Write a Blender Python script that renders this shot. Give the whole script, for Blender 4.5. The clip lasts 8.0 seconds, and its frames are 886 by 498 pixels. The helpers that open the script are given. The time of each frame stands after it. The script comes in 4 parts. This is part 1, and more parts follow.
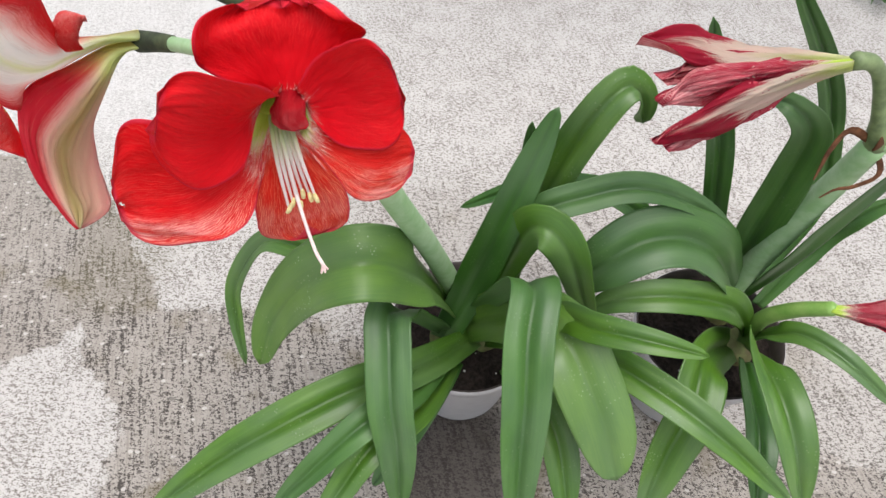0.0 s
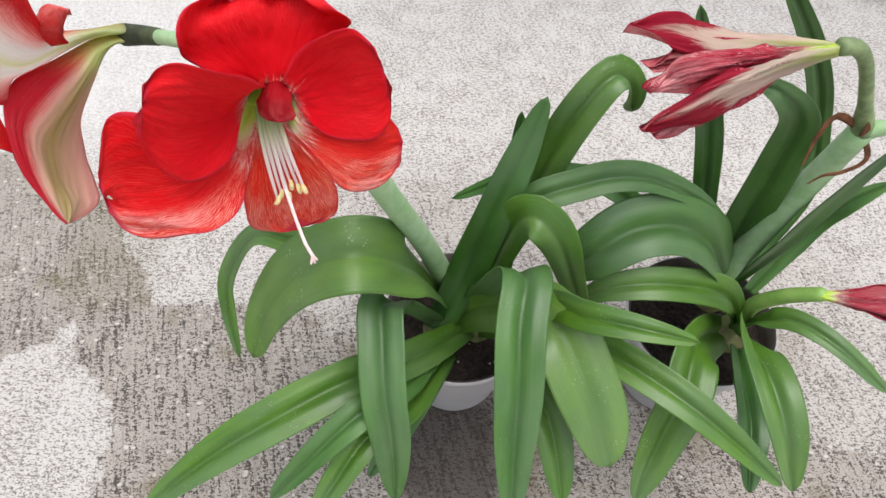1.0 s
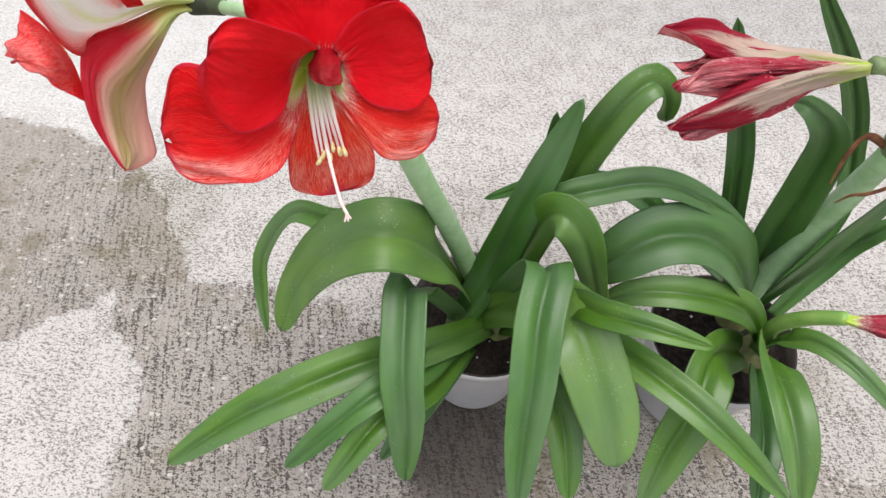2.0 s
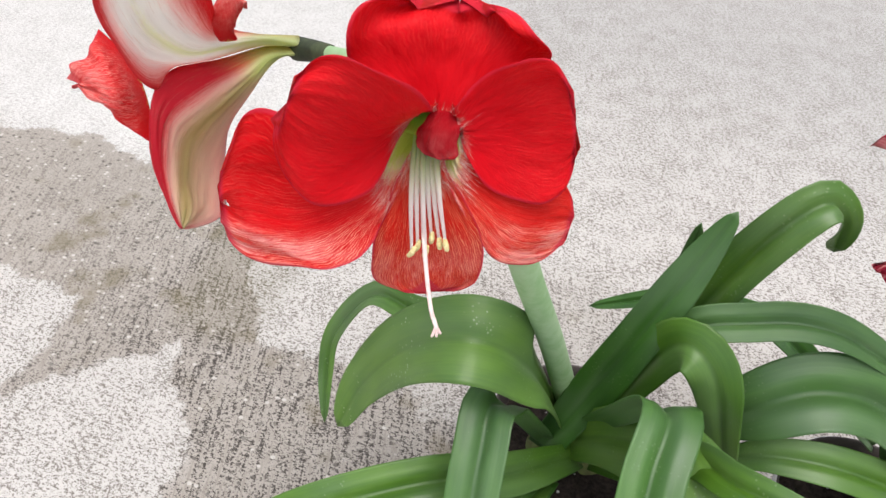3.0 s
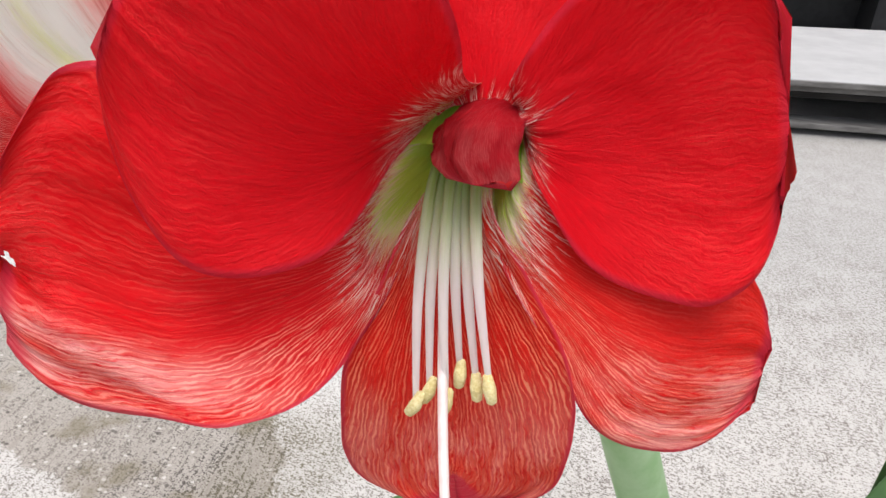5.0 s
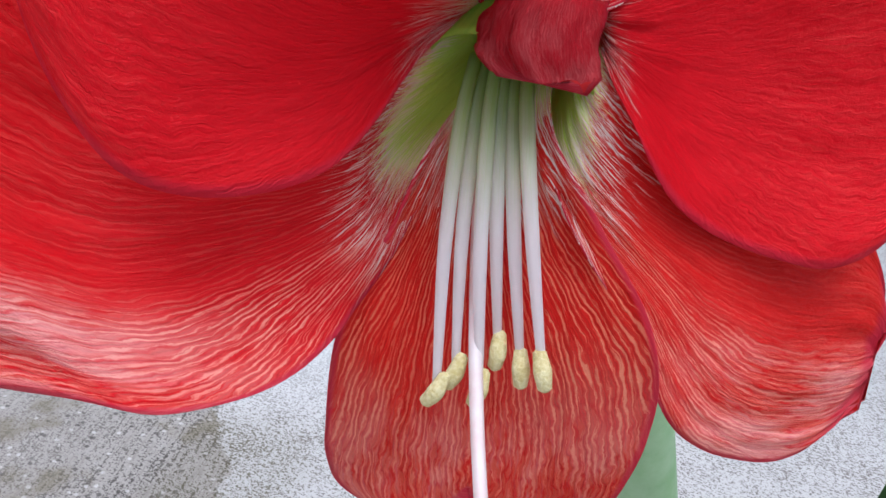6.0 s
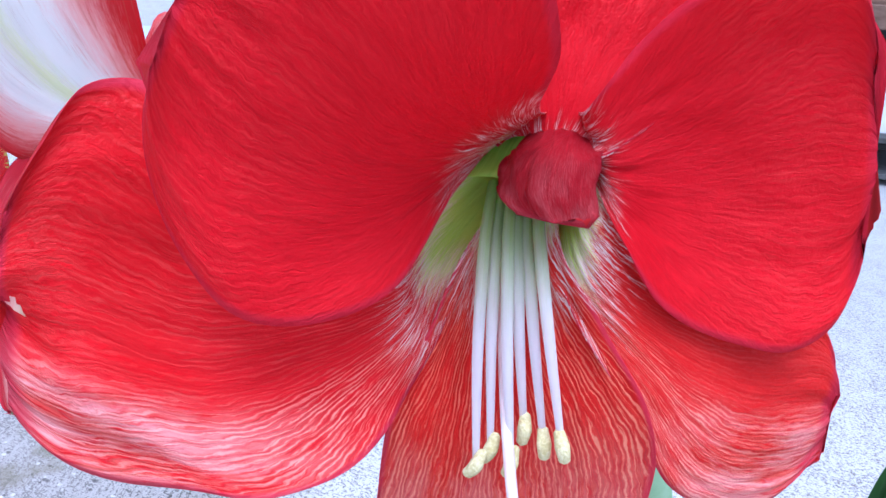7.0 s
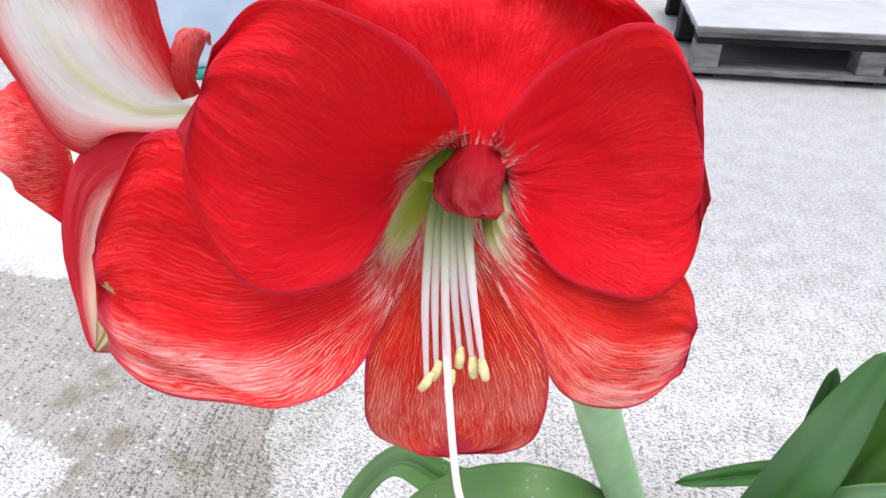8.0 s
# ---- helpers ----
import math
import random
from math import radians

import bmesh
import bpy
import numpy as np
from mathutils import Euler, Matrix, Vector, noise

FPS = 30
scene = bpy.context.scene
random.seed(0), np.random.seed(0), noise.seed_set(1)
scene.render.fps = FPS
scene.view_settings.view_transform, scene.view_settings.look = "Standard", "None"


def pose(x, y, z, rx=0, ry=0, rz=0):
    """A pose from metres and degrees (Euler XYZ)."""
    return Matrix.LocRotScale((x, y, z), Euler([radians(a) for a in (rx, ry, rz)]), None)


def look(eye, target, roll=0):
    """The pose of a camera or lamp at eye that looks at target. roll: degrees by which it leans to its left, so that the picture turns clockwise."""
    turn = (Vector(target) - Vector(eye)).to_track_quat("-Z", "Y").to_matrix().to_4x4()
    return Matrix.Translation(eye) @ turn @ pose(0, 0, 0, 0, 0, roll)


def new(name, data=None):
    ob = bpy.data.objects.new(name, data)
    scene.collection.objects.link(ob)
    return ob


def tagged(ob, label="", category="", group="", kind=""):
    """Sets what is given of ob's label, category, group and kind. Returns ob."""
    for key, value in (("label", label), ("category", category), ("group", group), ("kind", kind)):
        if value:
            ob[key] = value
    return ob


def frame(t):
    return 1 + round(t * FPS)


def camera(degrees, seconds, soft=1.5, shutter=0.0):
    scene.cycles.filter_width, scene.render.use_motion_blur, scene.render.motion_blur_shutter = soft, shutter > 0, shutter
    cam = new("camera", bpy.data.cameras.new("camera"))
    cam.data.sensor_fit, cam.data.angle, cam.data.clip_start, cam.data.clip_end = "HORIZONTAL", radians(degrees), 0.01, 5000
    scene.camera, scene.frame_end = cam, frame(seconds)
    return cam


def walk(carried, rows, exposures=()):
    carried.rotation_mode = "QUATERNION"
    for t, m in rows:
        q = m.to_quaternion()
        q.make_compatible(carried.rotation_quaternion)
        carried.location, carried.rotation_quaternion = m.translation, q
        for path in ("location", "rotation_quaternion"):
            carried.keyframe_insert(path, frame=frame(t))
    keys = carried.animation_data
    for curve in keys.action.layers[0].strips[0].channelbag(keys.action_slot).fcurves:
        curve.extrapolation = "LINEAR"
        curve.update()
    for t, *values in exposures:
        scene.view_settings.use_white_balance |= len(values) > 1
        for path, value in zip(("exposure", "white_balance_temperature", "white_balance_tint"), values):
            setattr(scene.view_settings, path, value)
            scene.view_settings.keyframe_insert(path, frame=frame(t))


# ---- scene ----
import functools

cam = camera(67.6, 8.0)
PATH = [
    (0, (0.216, 0.1767, 1.002), (0.1648, 1.3317, -0.63), 3.88),
    (0.5, (0.2168, 0.1762, 1.0027), (0.1666, 1.3181, -0.6385), 3.34),
    (1, (0.2197, 0.1741, 1.0022), (0.1862, 1.3137, -0.6411), 3.79),
    (2.3, (0.231, 0.129, 1.004), (-0.0021, 1.3374, -0.5725), 4.7),
    (2.5, (0.232, 0.1458, 0.983), (-0.0873, 1.3876, -0.5519), 4.78),
    (3, (0.1971, 0.212, 0.9337), (-0.2351, 1.4904, -0.5423), 3.56),
    (3.5, (0.1835, 0.2553, 0.8576), (-0.3242, 1.5949, -0.5381), 2.67),
    (4, (0.1773, 0.2766, 0.8512), (-0.5328, 1.6808, -0.3832), -0.59),
    (4.5, (0.175, 0.3024, 0.8116), (-0.6016, 1.7467, -0.3334), -0.6),
    (4.7, (0.1755, 0.3073, 0.8047), (-0.63, 1.795, -0.2619), -0.39),
    (5.8, (0.1461, 0.3384, 0.765), (-0.5607, 1.956, -0.1449), 2.43),
    (6, (0.1457, 0.3354, 0.7628), (-0.5481, 1.9466, -0.1742), 4.58),
    (6.5, (0.1421, 0.3247, 0.7896), (-0.5448, 1.9764, -0.105), 2.61),
    (7, (0.1425, 0.317, 0.7892), (-0.5332, 1.9773, -0.0978), 2.9),
    (7.5, (0.1506, 0.3094, 0.7884), (-0.5462, 1.9723, -0.0771), 3.32),
    (7.8, (0.1581, 0.3011, 0.8116), (-0.5176, 1.8913, -0.1958), 2.66),
    (8, (0.1754, 0.2889, 0.8301), (-0.5192, 1.8061, -0.2725), -0.1),
]
LIGHT = [
    (0.0, 0.46, 6450, 11), (4.7, 0.54, 6500, 11), (5.5, 0.40, 6200, 12), (6.0, 0.28, 5600, 12), (6.2, 0.36, 5450, 13), (6.45, 0.62, 4900, 19),
    (7.0, 0.80, 4750, 18), (7.4, 0.80, 4750, 18), (7.75, 0.80, 5300, 13), (8.0, 0.80, 5900, 12),
]
walk(cam, [(t, look(eye, target, roll)) for t, eye, target, roll in PATH], LIGHT)

# ---- light: bright overcast sky ----
world = bpy.data.worlds.new("sky")
scene.world = world
world.use_nodes = True
wn = world.node_tree.nodes
sky = wn.new("ShaderNodeTexSky")
sky.sky_type = "NISHITA"
sky.sun_disc = False
sky.sun_elevation = radians(79)
sky.sun_rotation = radians(144)
sky.air_density, sky.dust_density = 1.0, 4.0
hsv = wn.new("ShaderNodeHueSaturation")
hsv.inputs["Saturation"].default_value = 0.4
world.node_tree.links.new(sky.outputs[0], hsv.inputs["Color"])
world.node_tree.links.new(hsv.outputs[0], wn["Background"].inputs[0])
wn["Background"].inputs[1].default_value = 0.15
sun = new("sun", bpy.data.lights.new("sun", "SUN"))
sun.data.energy = 1.5
sun.data.angle = radians(50)
sun.data.color = (1.0, 0.98, 0.95)
sun.matrix_world = look((0.30, -0.42, 2.7), (0, 0, 0))


# ---- materials ----
class Nodes:
    """Short hand for building one node material."""

    def __init__(self, name):
        self.mat = bpy.data.materials.new(name)
        self.mat.use_nodes = True
        self.tree = self.mat.node_tree
        self.bsdf = self.tree.nodes["Principled BSDF"]
        self.out = self.tree.nodes["Material Output"]

    def put(self, socket, value):
        if isinstance(value, bpy.types.NodeSocket):
            self.tree.links.new(value, socket)
        elif hasattr(value, "__len__") and len(value) == 3 and socket.type == "RGBA":
            socket.default_value = (*value, 1)
        else:
            socket.default_value = value

    def node(self, kind, out=0, props=(), **ins):
        n = self.tree.nodes.new(kind)
        for k, v in props:
            if k == "operation":
                n.operation = v
            elif k == "use_clamp":
                n.use_clamp = v
            elif k == "data_type":
                n.data_type = v
            elif k == "blend_type":
                n.blend_type = v
            elif k == "interpolation_type":
                n.interpolation_type = v
            elif k == "feature":
                n.feature = v
        for k, v in ins.items():
            key = int(k[1:]) if k[0] == "i" and k[1:].isdigit() else k.replace("_", " ")
            self.put(n.inputs[key], v)
        return n.outputs[out]

    def math(self, op, a, b=0.0, clamp=False):
        return self.node("ShaderNodeMath", props=(("operation", op), ("use_clamp", clamp)), i0=a, i1=b)

    def mix(self, f, a, b, blend="MIX"):
        return self.node("ShaderNodeMix", out=2, props=(("data_type", "RGBA"), ("blend_type", blend)), i0=f, i6=a, i7=b)

    def step(self, x, lo, hi):
        return self.node("ShaderNodeMapRange", props=(("interpolation_type", "SMOOTHSTEP"),), Value=x, From_Min=lo, From_Max=hi)

    def noise(self, vec, scale, detail=3.0, rough=0.55):
        return self.node("ShaderNodeTexNoise", Vector=vec, Scale=scale, Detail=detail, Roughness=rough)

    def coords(self, kind="Object"):
        n = self.tree.nodes.new("ShaderNodeTexCoord")
        return n.outputs[kind]

    def xyz(self, vec):
        n = self.tree.nodes.new("ShaderNodeSeparateXYZ")
        self.put(n.inputs[0], vec)
        return n.outputs

    def vec(self, x, y, z=0.0):
        return self.node("ShaderNodeCombineXYZ", X=x, Y=y, Z=z)

    def rand(self):
        return self.node("ShaderNodeObjectInfo", out="Random")

    def bump(self, height, strength, dist):
        n = self.node("ShaderNodeBump", Height=height, Strength=strength, Distance=dist)
        self.put(self.bsdf.inputs["Normal"], n)
        return n

    def finish(self, color, rough=0.5, spec=0.5, thin=0.0, thin_color=None):
        self.put(self.bsdf.inputs["Base Color"], color)
        self.put(self.bsdf.inputs["Roughness"], rough)
        self.put(self.bsdf.inputs["Specular IOR Level"], spec)
        if thin:
            tr = self.node("ShaderNodeBsdfTranslucent", Color=thin_color if thin_color is not None else color)
            m = self.node("ShaderNodeMixShader", i0=thin, i1=self.bsdf.outputs[0], i2=tr)
            self.put(self.out.inputs[0], m)
        return self.mat


def mat_concrete():
    m = Nodes("worn_concrete")
    p = m.coords()
    x, y, _ = m.xyz(p)
    warp = m.noise(p, 9.0, 10.0, 0.74)
    warp2 = m.noise(m.node("ShaderNodeVectorMath", props=(("operation", "ADD"),), i0=p, i1=(7.3, 2.1, 0)), 9.0, 10.0, 0.74)
    wx = m.math("ADD", x, m.math("MULTIPLY", m.math("SUBTRACT", warp, 0.5), 0.13))
    wy = m.math("ADD", y, m.math("MULTIPLY", m.math("SUBTRACT", warp2, 0.5), 0.13))

    def blob(cx, cy, rx, ry):
        a = m.math("POWER", m.math("ABSOLUTE", m.math("DIVIDE", m.math("SUBTRACT", wx, cx), rx)), 2.6)
        b = m.math("POWER", m.math("ABSOLUTE", m.math("DIVIDE", m.math("SUBTRACT", wy, cy), ry)), 2.6)
        return m.math("ADD", a, b)

    def side_of(nx, ny, c):
        """How far a place lies beyond a straight edge."""
        return m.math("SUBTRACT", m.math("ADD", m.math("MULTIPLY", wx, nx), m.math("MULTIPLY", wy, ny)), c)

    def all_of(*edges):
        return functools.reduce(lambda a, b: m.math("MAXIMUM", a, b), edges)

    sx = m.math("MULTIPLY", x, 0.7)
    jit = m.node("ShaderNodeTexNoise", out=1, Vector=p, Scale=420.0, Detail=2.0)
    q = m.node("ShaderNodeVectorMath", props=(("operation", "ADD"),), i0=m.vec(sx, y, 0.0),
               i1=m.node("ShaderNodeVectorMath", props=(("operation", "SCALE"),), i0=jit, Scale=0.0022))
    grain = m.noise(m.vec(m.math("MULTIPLY", x, 115.0), m.math("MULTIPLY", y, 200.0), 0.0), 1.0, 4.0, 0.75)
    fine = m.noise(m.vec(m.math("MULTIPLY", x, 270.0), m.math("MULTIPLY", y, 400.0), 4.0), 1.0, 2.0, 0.7)
    broom = m.noise(m.vec(m.math("MULTIPLY", m.math("ADD", x, m.math("MULTIPLY", y, 0.35)), 150.0), m.math("MULTIPLY", y, 14.0), 0.0), 1.0, 4.0, 0.65)
    rag = m.math("MULTIPLY", m.math("SUBTRACT", m.math("ADD", m.math("MULTIPLY", grain, 0.5), m.math("MULTIPLY", m.noise(p, 70.0, 4.0, 0.7), 0.5)), 0.5), 0.55)
    strip = all_of(side_of(-0.29, 0.957, 1.25), side_of(0.187, 0.982, 0.851), side_of(0, -1, -0.66), side_of(0.75, 0.66, 0.266))
    run = all_of(side_of(0, 1, 0.71), side_of(-0.75, -0.66, -0.115), side_of(1, 0, 0.02))
    gap = all_of(side_of(-1, 0, 0.605), side_of(0.73, -0.68, -0.742), side_of(0, -1, -0.30), side_of(0, 1, 0.70))
    stain = m.math("ADD", m.math("MINIMUM", m.math("MINIMUM", strip, run), gap), m.math("MULTIPLY", rag, 0.045))
    under = m.math("ADD", m.math("MINIMUM", blob(0.14, 0.44, 0.42, 0.25), blob(0.50, 0.40, 0.55, 0.20)), rag)
    dry = m.math("ADD", blob(-0.40, 0.40, 0.13, 0.16), rag)
    wet = m.math("MAXIMUM", m.step(stain, 0.006, -0.008), m.math("MULTIPLY", m.step(under, 1.15, 0.85), m.step(dry, 0.85, 1.1)))
    faint = m.math("MULTIPLY", m.step(blob(0.35, 0.62, 0.75, 0.42), 1.6, 0.4), m.math("MULTIPLY", m.step(wx, -0.2, 0.12), 0.48))
    wet = m.math("MAXIMUM", wet, faint)
    cloud = m.noise(p, 2.3, 5.0, 0.6)
    mid = m.noise(p, 16.0, 4.0, 0.6)
    level = m.math("ADD", m.math("MULTIPLY", grain, 0.52), m.math("MULTIPLY", fine, 0.48))
    level = m.math("ADD", level, m.math("MULTIPLY", m.math("SUBTRACT", broom, 0.5), m.math("ADD", 0.10, m.math("MULTIPLY", wet, 0.30))))
    thr = m.math("ADD", 0.482, m.math("MULTIPLY", m.math("SUBTRACT", mid, 0.5), 0.14))
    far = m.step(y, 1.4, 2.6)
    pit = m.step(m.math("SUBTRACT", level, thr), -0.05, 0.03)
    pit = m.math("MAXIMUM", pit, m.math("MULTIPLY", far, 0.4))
    smooth = m.math("MULTIPLY", m.step(blob(-0.95, 1.55, 0.78, 0.58), 1.5, 0.6), 0.75)
    pit = m.math("MAXIMUM", pit, m.math("MULTIPLY", smooth, 0.8))
    light = m.mix(cloud, (0.43, 0.408, 0.38), (0.53, 0.507, 0.478))
    dark = m.mix(mid, (0.12, 0.105, 0.09), (0.20, 0.178, 0.155))
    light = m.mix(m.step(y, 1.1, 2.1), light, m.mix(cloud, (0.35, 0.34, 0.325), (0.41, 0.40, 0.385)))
    light = m.mix(smooth, light, (0.55, 0.54, 0.52))
    col = m.mix(pit, dark, light)
    pebble = m.node("ShaderNodeTexVoronoi", out=0, Vector=q, Scale=130.0)
    pick = m.xyz(m.node("ShaderNodeTexVoronoi", out=1, Vector=q, Scale=130.0))
    stone = m.math("MULTIPLY", m.step(pebble, 0.42, 0.30), m.step(pick[0], 0.90, 0.93))
    hole = m.math("MULTIPLY", m.step(pebble, 0.45, 0.30), m.step(pick[1], 0.84, 0.88))
    wetcol = m.mix(pit, m.mix(m.step(x, -0.75, -0.40), (0.17, 0.15, 0.13), (0.045, 0.037, 0.031)), m.mix(cloud, (0.27, 0.242, 0.21), (0.38, 0.345, 0.305)))
    wetcol = m.mix(m.math("MULTIPLY", stone, 0.75), wetcol, (0.52, 0.48, 0.44))
    wetcol = m.mix(m.math("MULTIPLY", hole, 0.7), wetcol, (0.045, 0.037, 0.031))
    wetcol = m.mix(m.math("MULTIPLY", m.step(broom, 0.52, 0.66), 0.35), wetcol, (0.10, 0.083, 0.062))
    col = m.mix(m.math("MULTIPLY", hole, 0.35), col, (0.20, 0.18, 0.165))
    col = m.mix(wet, col, wetcol)
    moss = m.math("MULTIPLY", m.step(m.noise(p, 9.0, 5.0), 0.54, 0.68), 0.55)
    col = m.mix(m.math("MULTIPLY", moss, wet), col, (0.12, 0.095, 0.045))
    algae = m.math("MULTIPLY", m.step(blob(-0.38, 0.83, 0.10, 0.16), 1.6, 0.2), m.math("SUBTRACT", 0.85, m.math("MULTIPLY", pit, 0.6)))
    col = m.mix(m.math("MULTIPLY", algae, 0.75), col, (0.10, 0.085, 0.045))
    # near-black patch on the ground at the front of the first pot
    dark_patch = m.math("MULTIPLY", m.step(blob(0.24, 0.50, 0.085, 0.10), 1.7, 0.4), m.math("SUBTRACT", 0.97, m.math("MULTIPLY", pit, 0.12)))
    col = m.mix(dark_patch, col, (0.024, 0.018, 0.014))
    m.bump(m.math("ADD", m.math("MULTIPLY", level, 0.5), m.math("MULTIPLY", mid, 0.8)), 0.4, 0.003)
    rough = m.math("SUBTRACT", 0.92, m.math("MULTIPLY", wet, 0.25))
    return m.finish(col, rough, 0.35)


def mat_leaf(name, a, b, dust=0.0, gloss=0.36):
    m = Nodes(name)
    u, v, _ = m.xyz(m.coords("UV"))
    r = m.rand()
    p = m.vec(m.math("MULTIPLY", u, 6.0), m.math("MULTIPLY", v, 520.0), m.math("MULTIPLY", r, 30.0))
    ribs = m.noise(p, 1.0, 3.0)
    q = m.vec(m.math("ADD", m.math("MULTIPLY", u, 14.0), m.math("MULTIPLY", r, 50.0)), m.math("MULTIPLY", v, 40.0), r)
    blot = m.noise(q, 1.0, 4.0)
    f = m.math("ADD", m.math("MULTIPLY", ribs, 0.28), m.math("MULTIPLY", blot, 0.72))
    col = m.mix(m.step(f, 0.32, 0.68), a, b)
    col = m.mix(m.math("MULTIPLY", m.step(m.math("ABSOLUTE", v), 0.0032, 0.0006), 0.4), col, tuple(c * 0.62 for c in a))
    # one half of the blade darker: the channel's shading put into the colour
    col = m.mix(m.math("MULTIPLY", m.step(m.math("MULTIPLY", v, m.math("SUBTRACT", r, 0.5)), 0.0, 0.0016), 0.22), col, tuple(c * 0.7 for c in a))
    s = m.vec(m.math("ADD", u, r), v, r)
    spots = m.node("ShaderNodeTexVoronoi", out=0, Vector=s, Scale=230.0)
    gate = m.step(m.noise(s, 26.0, 3.0), 0.52, 0.66)
    spot = m.math("MULTIPLY", m.math("MULTIPLY", m.step(spots, 0.27, 0.12), gate), dust)
    col = m.mix(spot, col, (0.36, 0.46, 0.26))
    # grey-green areas: the sky's sheen on the leaf painted into its colour
    sky_sheen = m.math("MULTIPLY", m.step(m.noise(q, 0.45, 2.0), 0.35, 0.7), 0.24)
    col = m.mix(sky_sheen, col, (0.20, 0.29, 0.18))
    m.bump(m.math("ADD", ribs, m.math("MULTIPLY", blot, 0.8)), 0.14, 0.0012)
    return m.finish(col, m.math("ADD", gloss, m.math("MULTIPLY", blot, 0.15)), 0.65, 0.14, (0.20, 0.42, 0.06))


def mat_petal(name, red, pale, veins, throat, edge=0.25, vein_from=0.15, side=None, sheen_amount=0.3):
    """The inner face: red, paler veins along it, a streaked pale throat."""
    m = Nodes(name)
    u, v, _ = m.xyz(m.coords("UV"))
    r = m.math("MULTIPLY", m.rand(), 37.0)
    vc = m.math("SUBTRACT", v, 0.5)
    fan = m.math("DIVIDE", vc, m.math("ADD", 0.35, m.math("MULTIPLY", u, 0.65)))
    wob = m.math("MULTIPLY", m.math("SUBTRACT", m.noise(m.vec(m.math("MULTIPLY", u, 16.0), m.math("MULTIPLY", vc, 16.0), r), 1.0, 4.0), 0.5), 0.06)
    fan = m.math("ADD", fan, wob)
    fine = m.noise(m.vec(m.math("MULTIPLY", fan, 95.0), m.math("MULTIPLY", u, 12.0), r), 1.0, 4.0, 0.65)
    wide = m.noise(m.vec(m.math("MULTIPLY", fan, 34.0), m.math("MULTIPLY", u, 5.0), r), 1.0, 3.0, 0.6)
    patch = m.noise(m.vec(m.math("MULTIPLY", vc, 5.0), m.math("MULTIPLY", u, 4.0), r), 1.0, 3.0)
    net = m.node("ShaderNodeTexVoronoi", out=0, props=(("feature", "DISTANCE_TO_EDGE"),),
                 Vector=m.vec(m.math("MULTIPLY", fan, 42.0), m.math("MULTIPLY", u, 15.0), r), Scale=1.0)
    line = m.step(net, 0.02, 0.16)
    wave = m.math("ABSOLUTE", m.math("SINE", m.math("MULTIPLY", fan, 128.0)))
    comb = m.math("MULTIPLY", m.step(wave, 0.55, 0.96), m.step(fine, 0.42, 0.56))
    streak = m.math("ADD", m.math("MULTIPLY", fine, 0.6), m.math("MULTIPLY", wide, 0.4))
    vein = m.math("MULTIPLY", comb, m.step(u, vein_from, vein_from + 0.3))
    cell = m.math("MULTIPLY", line, m.step(u, 0.45, 0.95))
    vein = m.math("MAXIMUM", vein, m.math("MULTIPLY", cell, 0.42))
    amount = m.math("MULTIPLY", m.math("MULTIPLY", vein, veins), m.math("ADD", 0.4, m.math("MULTIPLY", m.step(patch, 0.25, 0.7), 0.6)))
    if side:
        amount = m.math("MULTIPLY", amount, m.math("ADD", 0.10, m.math("MULTIPLY", m.step(m.math("ADD", v, m.math("MULTIPLY", wob, 1.5)), *side), 0.90)))
    col = m.mix(m.step(streak, 0.35, 0.65), tuple(c * 0.88 for c in red), red)
    groove = m.math("MULTIPLY", m.math("SUBTRACT", 1.0, m.step(wave, 0.0, 0.4)), veins * 0.5)
    if side:
        groove = m.math("MULTIPLY", groove, m.math("ADD", 0.2, m.math("MULTIPLY", m.step(v, *side), 0.8)))
    col = m.mix(groove, col, tuple(c * 0.5 for c in red))
    col = m.mix(amount, col, pale)
    # paler pink towards the tip, with sheen and over-bright rims painted into it
    pale_sheen = m.math("MULTIPLY", m.math("MULTIPLY", m.step(u, 0.50, 0.95), m.step(m.math("ADD", m.math("MULTIPLY", patch, 0.6), m.math("MULTIPLY", fine, 0.4)), 0.40, 0.60)), sheen_amount)
    if side:
        pale_sheen = m.math("MULTIPLY", pale_sheen, m.step(v, *side))
    col = m.mix(pale_sheen, col, (0.95, 0.50, 0.47))
    rim = m.math("MAXIMUM", m.step(u, 0.965, 0.99), m.step(m.math("ABSOLUTE", vc), 0.472, 0.492))
    col = m.mix(m.math("MULTIPLY", rim, edge), col, (0.60, 0.03, 0.065))
    jag = m.math("ADD", u, m.math("MULTIPLY", m.math("SUBTRACT", fine, 0.5), 0.42))
    band = m.math("ADD", jag, m.math("MULTIPLY", m.math("ABSOLUTE", vc), 0.16))
    lines = m.math("MULTIPLY", m.step(fine, 0.51, 0.58), m.step(m.math("ADD", u, m.math("MULTIPLY", m.math("SUBTRACT", wide, 0.5), 0.3)), max(throat * 1.5, 0.34), max(throat * 1.15, 0.22)))
    col = m.mix(m.math("MULTIPLY", lines, 0.92 if throat > 0.05 else 0.0), col, (0.93, 0.86, 0.74))
    col = m.mix(m.step(band, throat * 1.08, throat * 0.98), col, (0.90, 0.88, 0.46))
    col = m.mix(m.step(band, throat * 0.95, throat * 0.82), col, (0.62, 0.86, 0.12))
    h = m.math("ADD", m.math("MULTIPLY", wide, 0.7), m.math("MULTIPLY", fine, 0.5))
    h = m.math("ADD", h, m.math("MULTIPLY", patch, 0.6))
